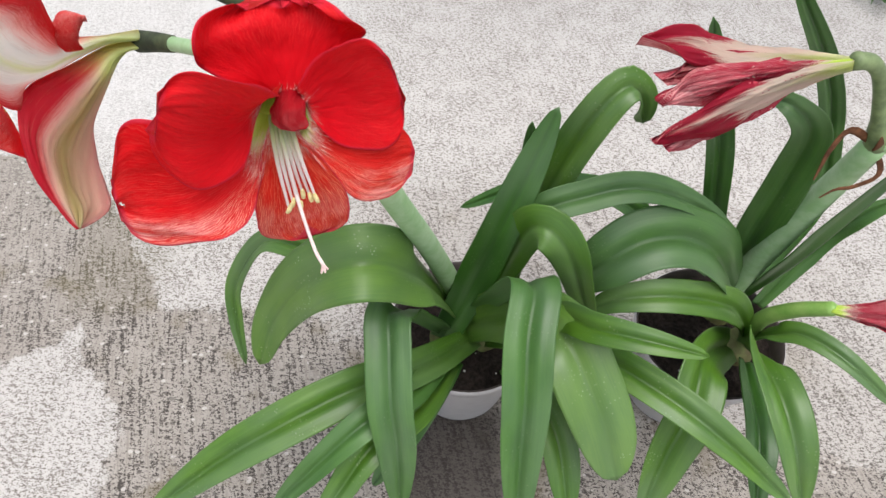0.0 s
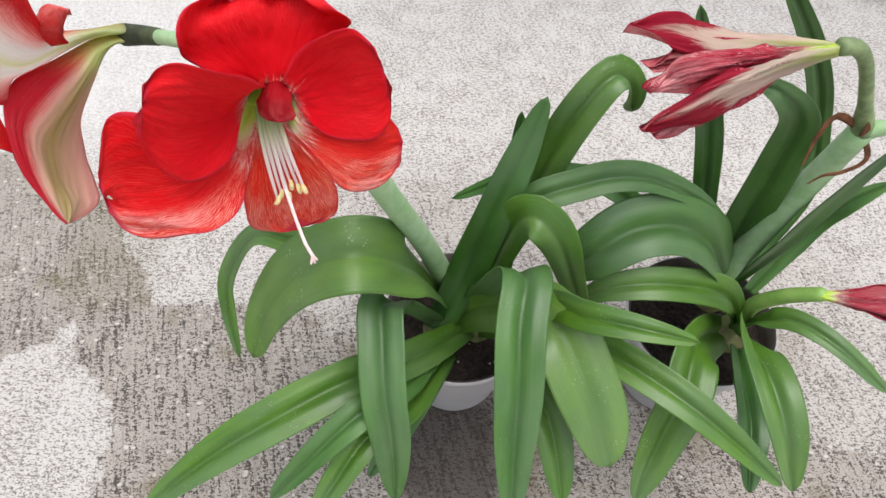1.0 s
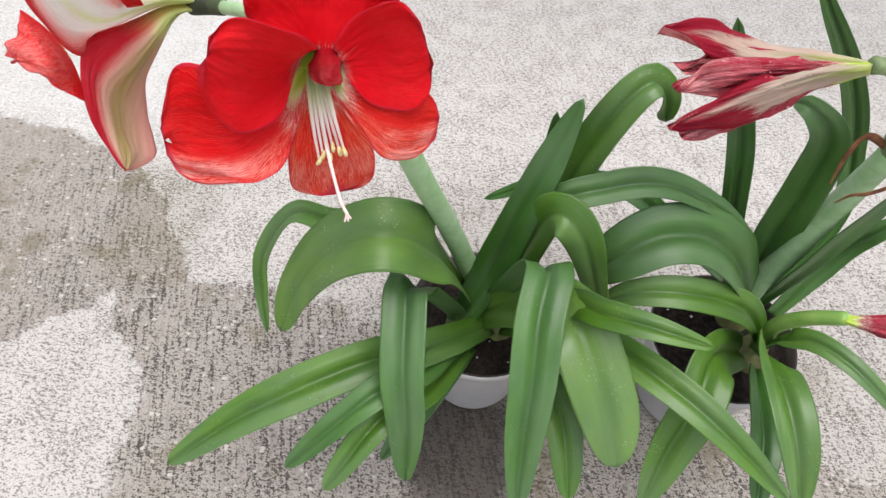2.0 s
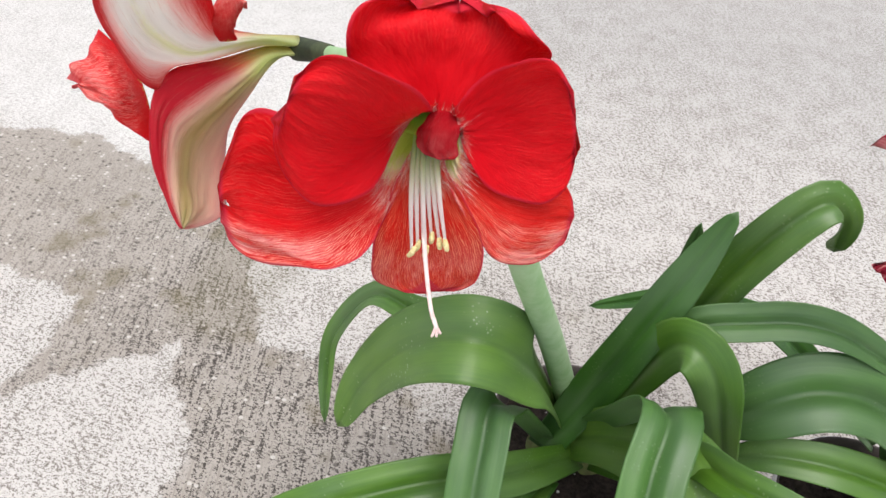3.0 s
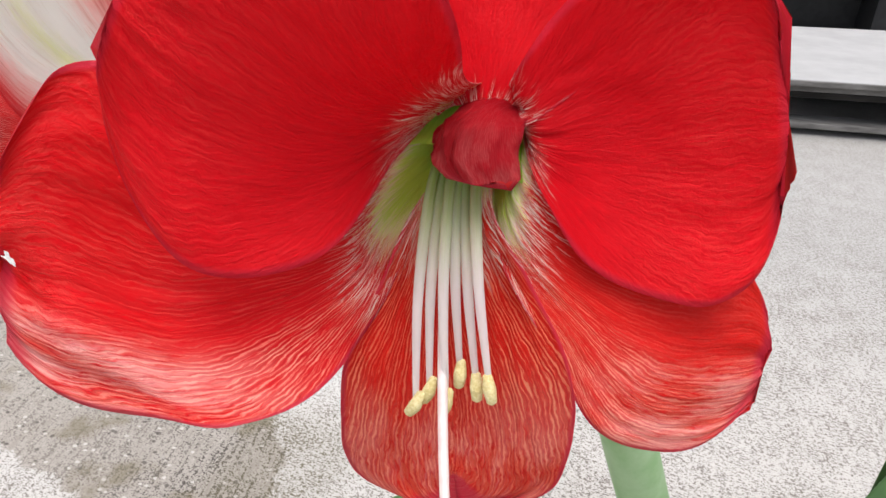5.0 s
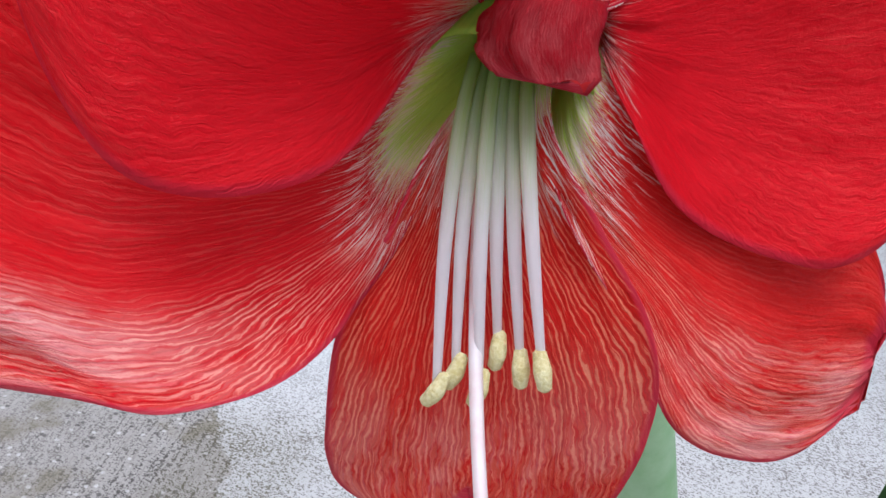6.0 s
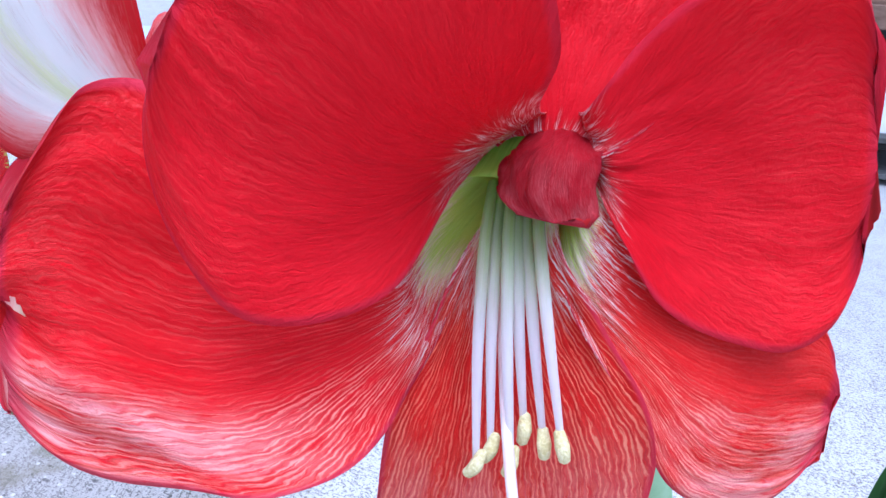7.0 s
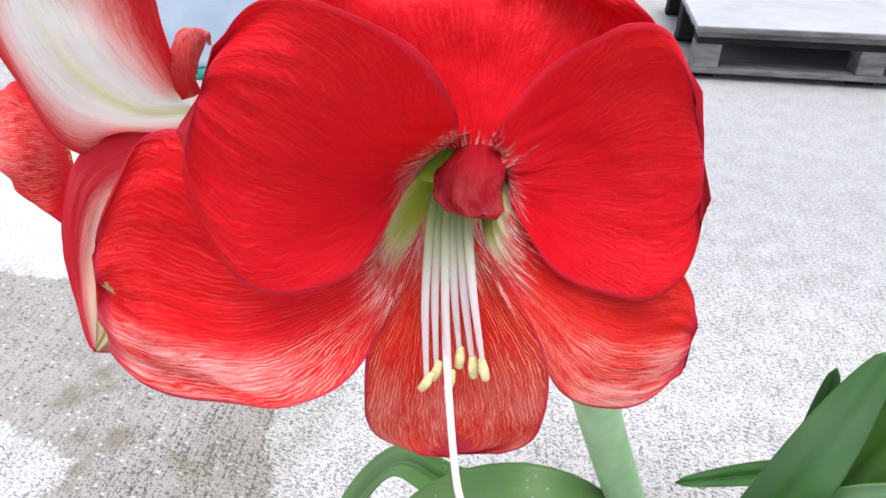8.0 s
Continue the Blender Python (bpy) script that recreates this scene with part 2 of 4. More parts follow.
    tiny = m.noise(m.vec(m.math("MULTIPLY", vc, 70.0), m.math("MULTIPLY", u, 70.0), r), 1.0, 3.0, 0.65)
    h = m.math("ADD", h, m.math("MULTIPLY", tiny, 0.45))
    m.bump(h, 0.7, 0.0012)
    return m.finish(col, 0.45, 0.12, 0.25, m.mix(0.4, col, red))


def mat_petal_back(name, red, core, green, spread=0.3, pale_to=0.5, shift=0.0, green_to=0.6):
    """The outer face: pale along the middle, green at the base, red towards the margin."""
    m = Nodes(name)
    u, v, _ = m.xyz(m.coords("UV"))
    r = m.math("MULTIPLY", m.rand(), 37.0)
    vc = m.math("SUBTRACT", v, 0.5 + shift)
    fine = m.noise(m.vec(m.math("MULTIPLY", vc, 90.0), m.math("MULTIPLY", u, 7.0), r), 1.0, 4.0, 0.7)
    d = m.math("ADD", m.math("ABSOLUTE", vc), m.math("MULTIPLY", m.math("SUBTRACT", fine, 0.5), 0.28))
    d = m.math("ADD", d, m.math("MULTIPLY", m.math("MULTIPLY", u, u), 0.3))
    d = m.math("SUBTRACT", d, m.math("MULTIPLY", m.step(m.math("ADD", u, m.math("MULTIPLY", m.math("SUBTRACT", fine, 0.5), 0.4)), pale_to, pale_to - 0.3), 0.45))
    col = m.mix(m.step(d, spread + 0.12, spread - 0.06), red, core)
    g = m.math("ADD", m.math("ADD", u, m.math("MULTIPLY", m.math("ABSOLUTE", vc), 0.9)), m.math("MULTIPLY", m.math("SUBTRACT", fine, 0.5), 0.25))
    col = m.mix(m.math("MULTIPLY", m.step(g, green_to, green_to * 0.25), 0.85), col, green)
    m.bump(fine, 0.3, 0.0008)
    return m.finish(col, 0.45, 0.3, 0.62)


def mat_petal_bands(name, bands, about=None, streak=0.5, tip=0.25):
    """A striped outer face: bands of colour from the middle out to the margin, or across from one margin, with streaked borders."""
    m = Nodes(name)
    u, v, _ = m.xyz(m.coords("UV"))
    r = m.math("MULTIPLY", m.rand(), 37.0)
    fine = m.noise(m.vec(m.math("MULTIPLY", v, 80.0), m.math("MULTIPLY", u, 6.0), r), 1.0, 4.0, 0.7)
    speck = m.noise(m.vec(m.math("MULTIPLY", v, 130.0), m.math("MULTIPLY", u, 45.0), r), 1.0, 3.0, 0.6)
    d = v if about is None else m.math("MULTIPLY", m.math("ABSOLUTE", m.math("SUBTRACT", v, about)), 2.0)
    d = m.math("ADD", d, m.math("MULTIPLY", m.math("SUBTRACT", m.math("ADD", m.math("MULTIPLY", fine, 0.65), m.math("MULTIPLY", speck, 0.35)), 0.5), streak))
    d = m.math("ADD", d, m.math("MULTIPLY", m.math("MULTIPLY", u, u), tip))
    col = bands[0][2]
    for at, soft, tone in bands[1:]:
        col = m.mix(m.step(d, at - soft, at + soft), col, tone)
    lines = m.math("MULTIPLY", m.step(fine, 0.55, 0.66), 0.22)
    col = m.mix(lines, col, (0.58, 0.40, 0.26))
    base = m.step(m.math("ADD", u, m.math("MULTIPLY", m.math("SUBTRACT", fine, 0.5), 0.2)), 0.36, 0.08)
    col = m.mix(m.math("MULTIPLY", base, 0.8), col, (0.60, 0.68, 0.28))
    m.bump(m.math("ADD", fine, m.math("MULTIPLY", speck, 0.5)), 0.35, 0.0008)
    return m.finish(col, 0.45, 0.3, 0.62)


def mat_plain(name, a, b, scale=40.0, rough=0.5, spec=0.5, bump=0.2, thin=0.0, dist=0.001):
    m = Nodes(name)
    p = m.coords()
    n = m.noise(p, scale, 5.0, 0.6)
    n2 = m.noise(p, scale * 0.17, 3.0)
    f = m.math("ADD", m.math("MULTIPLY", n, 0.6), m.math("MULTIPLY", n2, 0.4))
    col = m.mix(m.step(f, 0.33, 0.67), a, b)
    m.bump(n, bump, dist)
    return m.finish(col, rough, spec, thin)


def mat_wood(name, a, b):
    m = Nodes(name)
    x, y, z = m.xyz(m.coords())
    r = m.math("MULTIPLY", m.rand(), 20.0)
    p = m.vec(m.math("MULTIPLY", x, 3.0), m.math("MULTIPLY", y, 45.0), m.math("ADD", m.math("MULTIPLY", z, 45.0), r))
    g = m.noise(p, 1.0, 5.0, 0.6)
    w = m.noise(m.vec(x, y, r), 5.0, 4.0)
    col = m.mix(m.step(m.math("ADD", m.math("MULTIPLY", g, 0.6), m.math("MULTIPLY", w, 0.4)), 0.3, 0.7), a, b)
    m.bump(g, 0.3, 0.002)
    return m.finish(col, 0.85, 0.25)


CONCRETE = mat_concrete()
LEAF = mat_leaf("leaf_green", (0.042, 0.122, 0.006), (0.092, 0.208, 0.014), 0.35)
LEAF_DUSTY = mat_leaf("leaf_green_spotted", (0.062, 0.155, 0.013), (0.118, 0.240, 0.022), 0.9)
LEAF_BLUE = mat_leaf("leaf_bluish_green", (0.033, 0.108, 0.014), (0.072, 0.180, 0.029), 0.25, 0.40)
LEAF_DARK = mat_leaf("leaf_dark_green", (0.020, 0.080, 0.006), (0.042, 0.140, 0.012), 0.2)
RED = (0.76, 0.004, 0.012)
PETAL = mat_petal("petal_red", RED, (0.95, 0.12, 0.09), 0.16, 0.17, 0.5, 0.5, None, 0.0)
PETAL_VEINED = mat_petal("petal_red_veined", (0.74, 0.015, 0.009), (0.93, 0.30, 0.16), 0.95, 0.27, 0.8)
PETAL_SIDE = mat_petal("petal_red_half_veined", (0.74, 0.012, 0.010), (0.94, 0.36, 0.23), 0.95, 0.30, 0.8, 0.15, (0.38, 0.62), 0.5)
PETAL_LOW = mat_petal("petal_red_pale_margin", (0.74, 0.006, 0.011), (0.94, 0.40, 0.28), 0.95, 0.29, 0.8, 0.15, (0.62, 0.80), 0.8)
PETAL_FLARE = mat_petal("petal_red_flare", (0.82, 0.015, 0.02), (0.95, 0.50, 0.42), 0.8, 0.01, 0.4, 0.1)
PETAL_TONGUE = mat_petal("petal_red_fold", (0.46, 0.005, 0.014), (0.75, 0.16, 0.15), 0.25, 0.02, 0.25, 0.15, None, 0.1)
PETAL_BACK = mat_petal_bands("petal_outer_pale", [(0, 0, (0.86, 0.87, 0.58)), (0.18, 0.16, (0.95, 0.92, 0.87)), (0.66, 0.20, (0.93, 0.58, 0.54)), (0.92, 0.16, (0.74, 0.05, 0.06))], 0.52, 0.60, 0.32)
PETAL_BACK_RIM = mat_petal_bands("petal_outer_red_margin", [(0, 0, (0.64, 0.025, 0.05)), (0.34, 0.10, (0.90, 0.76, 0.64)), (0.48, 0.14, (0.50, 0.53, 0.18)), (0.68, 0.16, (0.84, 0.80, 0.58)), (0.92, 0.14, (0.88, 0.56, 0.53))], None, 0.24, 0.0)
PETAL_BACK_RED = mat_petal_back("petal_outer_red", (0.66, 0.02, 0.02), (0.78, 0.42, 0.30), (0.55, 0.55, 0.2), 0.1, 0.15)
FADED = mat_petal("petal_faded", (0.46, 0.014, 0.045), (0.86, 0.48, 0.48), 0.75, 0.2, 0.3, 0.15, None, 0.4)
FADED_BACK = mat_petal_back("petal_faded_outer", (0.50, 0.02, 0.055), (0.86, 0.78, 0.64), (0.50, 0.56, 0.14), 0.20, 0.72)
SCAPE = mat_plain("scape_green", (0.26, 0.44, 0.20), (0.40, 0.56, 0.33), 60.0, 0.5, 0.4, 0.15)
NECK = mat_plain("neck_dark_green", (0.025, 0.032, 0.02), (0.075, 0.095, 0.045), 90.0, 0.65, 0.25)
OLIVE = mat_plain("neck_olive_green", (0.09, 0.13, 0.05), (0.21, 0.28, 0.12), 80.0, 0.5)
TUBE = mat_plain("tube_green", (0.36, 0.46, 0.12), (0.55, 0.62, 0.28), 60.0, 0.45, 0.4, 0.2, 0.1)
STYLE = mat_plain("style_pinkish", (0.80, 0.55, 0.52), (0.86, 0.80, 0.76), 150.0, 0.35, 0.5, 0.1, 0.2)
POLLEN = mat_plain("anther_yellow", (0.56, 0.46, 0.18), (0.76, 0.68, 0.38), 1500.0, 0.9, 0.1, 0.8, 0.0, 0.0006)
BRACT = mat_plain("dry_bract_brown", (0.06, 0.024, 0.012), (0.20, 0.085, 0.04), 90.0, 0.8, 0.2, 0.5)
STALK = mat_plain("stalk_light_green", (0.16, 0.33, 0.06), (0.28, 0.44, 0.12), 50.0, 0.45, 0.4, 0.15)
BULB = mat_plain("bulb_skin", (0.16, 0.12, 0.06), (0.24, 0.30, 0.10), 70.0, 0.7)
SOIL = mat_plain("potting_soil", (0.008, 0.006, 0.005), (0.045, 0.034, 0.028), 160.0, 0.95, 0.2, 1.0, 0.0, 0.006)
POT_GREY = mat_plain("pot_plastic_grey", (0.44, 0.43, 0.43), (0.55, 0.54, 0.54), 25.0, 0.45, 0.5, 0.05)
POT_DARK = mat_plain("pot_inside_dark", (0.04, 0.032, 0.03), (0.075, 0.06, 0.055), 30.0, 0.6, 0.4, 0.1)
PERLITE = mat_plain("perlite_white", (0.6, 0.58, 0.55), (0.75, 0.74, 0.72), 200.0, 0.9)
GREY_WOOD = mat_wood("weathered_grey_wood", (0.09, 0.086, 0.08), (0.23, 0.22, 0.21))
# the pallet's grey wood again, with the shade under the deck in its colour
SHADED_WOOD = mat_wood("shaded_grey_wood", (0.008, 0.007, 0.006), (0.025, 0.022, 0.02))
BROWN_WOOD = mat_wood("brown_wood", (0.13, 0.07, 0.045), (0.26, 0.16, 0.11))
BLACK = mat_plain("black_plastic", (0.008, 0.008, 0.009), (0.02, 0.02, 0.022), 30.0, 0.5)
PALE_BOARD = mat_plain("pale_board", (0.33, 0.325, 0.32), (0.41, 0.405, 0.40), 6.0, 0.8, 0.3, 0.1)
BLUE_GREY = mat_plain("pale_blue_plastic", (0.36, 0.43, 0.52), (0.48, 0.54, 0.62), 8.0, 0.5)
GREEN_TRIM = mat_plain("green_trim", (0.02, 0.20, 0.14), (0.03, 0.28, 0.19), 20.0, 0.5)
METAL = mat_plain("dull_metal", (0.22, 0.22, 0.22), (0.34, 0.34, 0.34), 50.0, 0.45)
METAL.node_tree.nodes["Principled BSDF"].inputs["Metallic"].default_value = 0.8


# ---- mesh helpers ----
def thing(name, at, label, category, group="", kind=""):
    ob = new(name)
    ob.location = at
    ob.empty_display_size = 0.05
    return tagged(ob, label, category, group, kind)


def obj(name, mesh, mats, parent=None, label=""):
    """Links a mesh given in world metres, under a thing or a part."""
    for m in mats if isinstance(mats, (list, tuple)) else (mats,):
        mesh.materials.append(m)
    ob = new(name, mesh)
    if parent is not None:
        ob.parent = parent
        bpy.context.view_layer.update()
        ob.matrix_parent_inverse = parent.matrix_world.inverted()
    return tagged(ob, label)


def mesh_of(name, verts, faces, smooth=True, uvs=None, slots=None):
    me = bpy.data.meshes.new(name)
    me.from_pydata([tuple(float(c) for c in v) for v in verts], [], faces)
    if smooth:
        me.polygons.foreach_set("use_smooth", [True] * len(me.polygons))
    if uvs is not None:
        layer = me.uv_layers.new(name="UVMap")
        idx = np.zeros(len(me.loops), dtype=np.int32)
        me.loops.foreach_get("vertex_index", idx)
        layer.data.foreach_set("uv", np.asarray(uvs, dtype=np.float32)[idx].ravel())
    if slots is not None:
        me.polygons.foreach_set("material_index", slots)
    me.update()
    return me


def bm_mesh(name, bm, smooth=False):
    me = bpy.data.meshes.new(name)
    bm.to_mesh(me)
    bm.free()
    if smooth:
        me.polygons.foreach_set("use_smooth", [True] * len(me.polygons))
    return me


def spline(points, n):
    """n places along a smooth curve through the points, evenly spaced in length."""
    p = np.asarray(points, dtype=float)
    e = np.vstack([2 * p[0] - p[1], p, 2 * p[-1] - p[-2]])
    out = []
    for i in range(1, len(e) - 2):
        a, b, c, d = e[i - 1], e[i], e[i + 1], e[i + 2]
        for t in np.linspace(0, 1, 24, endpoint=False):
            out.append(0.5 * (2 * b + (c - a) * t + (2 * a - 5 * b + 4 * c - d) * t * t + (3 * b - a - 3 * c + d) * t ** 3))
    out.append(p[-1])
    out = np.array(out)
    s = np.r_[0, np.cumsum(np.linalg.norm(np.diff(out, axis=0), axis=1))]
    g = np.linspace(0, s[-1], n)
    return np.stack([np.interp(g, s, out[:, k]) for k in range(out.shape[1])], axis=1)


def unit(v):
    v = np.asarray(v, dtype=float)
    return v / np.maximum(np.linalg.norm(v, axis=-1, keepdims=True), 1e-9)


def sheet(name, top, under, uv, slots=(0, 1), gone=None):
    """A thin closed sheet from two grids of the same size, its upper and under face."""
    nu, nv, _ = top.shape
    k = nu * nv
    verts = np.vstack([top.reshape(-1, 3), under.reshape(-1, 3)])
    faces, mats = [], []
    for i in range(nu - 1):
        for j in range(nv - 1):
            if gone is not None and gone[i, j]:
                continue
            a = i * nv + j
            q = (a, a + 1, a + nv + 1, a + nv)
            faces.append(q)
            mats.append(slots[0])
            faces.append(tuple(c + k for c in reversed(q)))
            mats.append(slots[1])
    ring = [j for j in range(nv)] + [i * nv + nv - 1 for i in range(1, nu)]
    ring += [(nu - 1) * nv + j for j in range(nv - 2, -1, -1)] + [i * nv for i in range(nu - 2, 0, -1)]
    for a, b in zip(ring, ring[1:] + ring[:1]):
        faces.append((b, a, a + k, b + k))
        mats.append(slots[0])
    uvs = np.vstack([uv.reshape(-1, 2)] * 2)
    return mesh_of(name, verts, faces, True, uvs, mats)


def leaf(parent, points, width, material=None, twist=(0, 0), blunt=0.5, keel=0.30, base=0.55, seed=0, n=52, face=(0, -0.45, 0.9), label=""):
    """A strap-shaped leaf along a curve, with a channel along its middle."""
    rnd = np.random.RandomState(seed + len(parent.children) * 7)
    c = spline(points, n)
    t = unit(np.gradient(c, axis=0))
    side = np.zeros_like(c)
    last = None
    up = unit(np.array(face, dtype=float))
    away = unit(np.array((c[-1][0] - c[0][0], c[-1][1] - c[0][1], 0.0)))
    for i in range(n):
        s = np.cross(t[i], up)
        if np.linalg.norm(s) < 0.25 or (last is not None and np.dot(s, last) < 0):
            s = last if last is not None else np.cross(away, up)
        s = s - np.dot(s, t[i]) * t[i]
        s = unit(s)
        last = s if last is None else unit(0.75 * last + 0.25 * s)
        side[i] = unit(last - np.dot(last, t[i]) * t[i])
    nor = unit(np.cross(side, t))
    u = np.linspace(0, 1, n)
    ang = np.radians(np.interp(u, np.linspace(0, 1, len(twist)), twist))[:, None]
    side, nor = side * np.cos(ang) + nor * np.sin(ang), nor * np.cos(ang) - side * np.sin(ang)
    grow = base + (1 - base) * np.clip(u / 0.4, 0, 1) ** 0.8
    end = np.clip((1 - u) / blunt, 0, 1)
    w = width / 2 * grow * np.sqrt(np.clip(1 - (1 - end) ** 2, 0, 1)) + 0.0004
    length = np.linalg.norm(np.diff(c, axis=0), axis=1).sum()
    v = np.linspace(-1, 1, 21)
    ph = rnd.rand(4) * 6.28
    wave = 0.03 * np.sin(u * 9 + ph[0]) + 0.02 * np.sin(u * 21 + ph[1])
    edge = 1 + 0.025 * np.sin(u * 13 + ph[2])[:, None]
    prof = keel * (np.abs(v) ** 1.25) - 0.5 * keel * np.exp(-(v / 0.17) ** 2) + 0.2 * keel * np.exp(-((np.abs(v) - 0.42) / 0.2) ** 2) - 0.10 * np.clip(np.abs(v) - 0.75, 0, 1)
    top = c[:, None] + side[:, None] * (w[:, None] * v * edge)[..., None] + nor[:, None] * (w[:, None] * (prof + wave[:, None] * v))[..., None]
    thick = (0.0011 + 0.0010 * (1 - np.abs(v)))[None, :] * np.clip(w / 0.008, 0.15, 1)[:, None] * np.clip(1.7 - u, 0.8, 1.6)[:, None]
    under = top - nor[:, None] * thick[..., None]
    uv = np.stack([np.broadcast_to((u * length)[:, None], thick.shape), w[:, None] * v], axis=-1)
    return obj("leaf", sheet("leaf", top, under, uv, (0, 0)), material or LEAF, parent, label)


def petal(parent, stations, mats, inward, roundness=0.62, ruffle=0.0, lobes=0.0, thick=0.0006, nu=60, nv=44, seed=1, name="petal", label="", power=2.4, crinkle=0.0009, notch=0.0, root=None, tear=None):
    """A petal lofted over a few ribs, each a left, a middle and a right point; inward: the way its inner face looks."""
    ribs = np.asarray(stations, dtype=float).reshape(len(stations), 9)
    if root is not None:
        r3 = np.tile(np.asarray(root, dtype=float), 3)
        ribs = np.vstack([r3 + 0.3 * (ribs[0] - r3), ribs])
    e = spline(ribs, nu)
    left, mid, right = e[:, 0:3], e[:, 3:6], e[:, 6:9]
    u = 1 - (1 - np.linspace(0, 1, nu)) ** 1.5
    src = np.linspace(0, 1, nu)
    left, mid, right = [np.stack([np.interp(u, src, a[:, k]) for k in range(3)], axis=1) for a in (left, mid, right)]
    x = np.clip((u - roundness) / (1 - roundness), 0, 1)
    w = (1 - x ** power) ** (1 / power)
    v = np.linspace(-1, 1, nv)
    rnd = np.random.RandomState(seed)
    ph = rnd.rand(8) * 6.28
    w2 = (w * (1 + 0.012 * x * np.sin(u * 40 + ph[0])))[:, None]
    half, bow = (right - left) / 2, (right + left) / 2 - mid
    vv = v[None, :] * w2
    p = mid[:, None] + half[:, None] * vv[..., None] + bow[:, None] * (vv ** 2)[..., None]
    tan = unit(np.gradient(mid, axis=0))
    if lobes:
        p = p - tan[:, None] * (lobes * (u ** 6)[:, None] * np.exp(-((v - notch) / 0.22) ** 2)[None, :])[..., None]
    nor = unit(np.cross(np.gradient(p, axis=0), np.gradient(p, axis=1)))
    flip = np.sign((nor.reshape(-1, 3) @ np.asarray(inward, dtype=float)).mean()) or 1
    nor = nor * flip
    rim = (np.abs(v) ** 3)[None, :] * (u ** 1.0)[:, None] + (u ** 5)[:, None]
    wave = np.sin(u[:, None] * 17 + v * 3 + ph[1]) + np.sin(u[:, None] * 9 - v * 7 + ph[2]) + 0.6 * np.sin(v * 11 + ph[3] + 0 * u[:, None])
    d = ruffle * rim * wave
    rip = np.zeros_like(d)
    for i in range(nu):
        for j in range(nv):
            rip[i, j] = noise.noise((v[j] * 11 + seed * 9.1, u[i] * 6, seed)) + 0.5 * noise.noise((v[j] * 26, u[i] * 12 + seed, 3.3))
    d = d + crinkle * rip * np.clip(u * 3, 0, 1)[:, None]
    p = p + nor * d[..., None]
    edge = np.maximum(np.abs(v)[None, :], u[:, None]) ** 8
    under = p - nor * (thick * (1.15 - 0.8 * edge))[..., None]
    uv = np.stack([np.broadcast_to(u[:, None], rip.shape), np.broadcast_to(0.5 + 0.5 * v[None, :], rip.shape)], axis=-1)
    gone = None
    if tear:
        gone = ((u[:, None] - tear[0]) / tear[2]) ** 2 + ((v[None, :] - tear[1]) / tear[3]) ** 2 < 1
    me = sheet(name, p, under, uv, gone=gone)
    if flip < 0:
        me.flip_normals()
    return obj(name, me, mats, parent, label)


def tube(name, points, radii, material, parent, label="", seg=14, n=28, squash=1.0):
    """A round rod along a curve, its radius running through radii, with rounded ends."""
    c = spline(points, n)
    t = unit(np.gradient(c, axis=0))
    r = np.interp(np.linspace(0, 1, n), np.linspace(0, 1, len(radii)), radii)
    ref = np.array((0.3, -0.9, 0.2)) if abs(t[0] @ unit(np.array((0.3, -0.9, 0.2)))) < 0.9 else np.array((1.0, 0, 0))
    a = unit(np.cross(t, ref))
    b = np.cross(t, a)
    rings = [(c[0] - t[0] * r[0] * 0.5, a[0], b[0], r[0] * 0.5)] + [(c[i], a[i], b[i], r[i]) for i in range(n)] + [(c[-1] + t[-1] * r[-1] * 0.5, a[-1], b[-1], r[-1] * 0.5)]
    verts, faces = [], []
    for q, s, d, rad in rings:
        for k in range(seg):
            w = 2 * math.pi * k / seg
            verts.append(q + rad * (math.cos(w) * s + squash * math.sin(w) * d))
    m = len(rings)
    for i in range(m - 1):
        for k in range(seg):
            a0, a1 = i * seg + k, i * seg + (k + 1) % seg
            faces.append((a0, a1, a1 + seg, a0 + seg))
    faces.append(tuple(reversed(range(seg))))
    faces.append(tuple(range((m - 1) * seg, m * seg)))
    uvs = [(i / m, k / seg) for i in range(m) for k in range(seg)]
    return obj(name, mesh_of(name, verts, faces, True, uvs), material, parent, label)


def funnel(name, points, radii, material, parent, label="", seg=32, n=16):
    """An open cone along a curve, thin-walled."""
    c = spline(points, n)
    t = unit(np.gradient(c, axis=0))
    r = np.interp(np.linspace(0, 1, n), np.linspace(0, 1, len(radii)), radii)
    a = unit(np.cross(t, (0.1, 0.2, 1.0)))
    d = np.cross(t, a)
    w = np.linspace(0, 2 * math.pi, seg)
    ring = np.cos(w)[None, :, None] * a[:, None] + np.sin(w)[None, :, None] * d[:, None]
    inner = c[:, None] + ring * r[:, None, None]
    outer = c[:, None] + ring * (r + 0.0005)[:, None, None]
    uv = np.stack(np.meshgrid(np.linspace(0, 1, n), np.linspace(0, 1, seg), indexing="ij"), axis=-1)
    return obj(name, sheet(name, inner, outer, uv, (0, 0)), material, parent, label)


def mat_funnel(name, deep, pale, at=0.75):
    m = Nodes(name)
    u, v, _ = m.xyz(m.coords("UV"))
    ang = m.math("MULTIPLY", v, 2 * math.pi)
    f = m.noise(m.vec(m.math("MULTIPLY", m.math("COSINE", ang), 14.0), m.math("MULTIPLY", m.math("SINE", ang), 14.0), m.math("MULTIPLY", u, 1.5)), 1.0, 4.0)
    k = m.math("ADD", u, m.math("MULTIPLY", m.math("SUBTRACT", f, 0.5), 0.6))
    m.bump(f, 0.3, 0.0008)
    return m.finish(m.mix(m.step(k, at - 0.35, at + 0.2), deep, pale), 0.45, 0.4, 0.6)


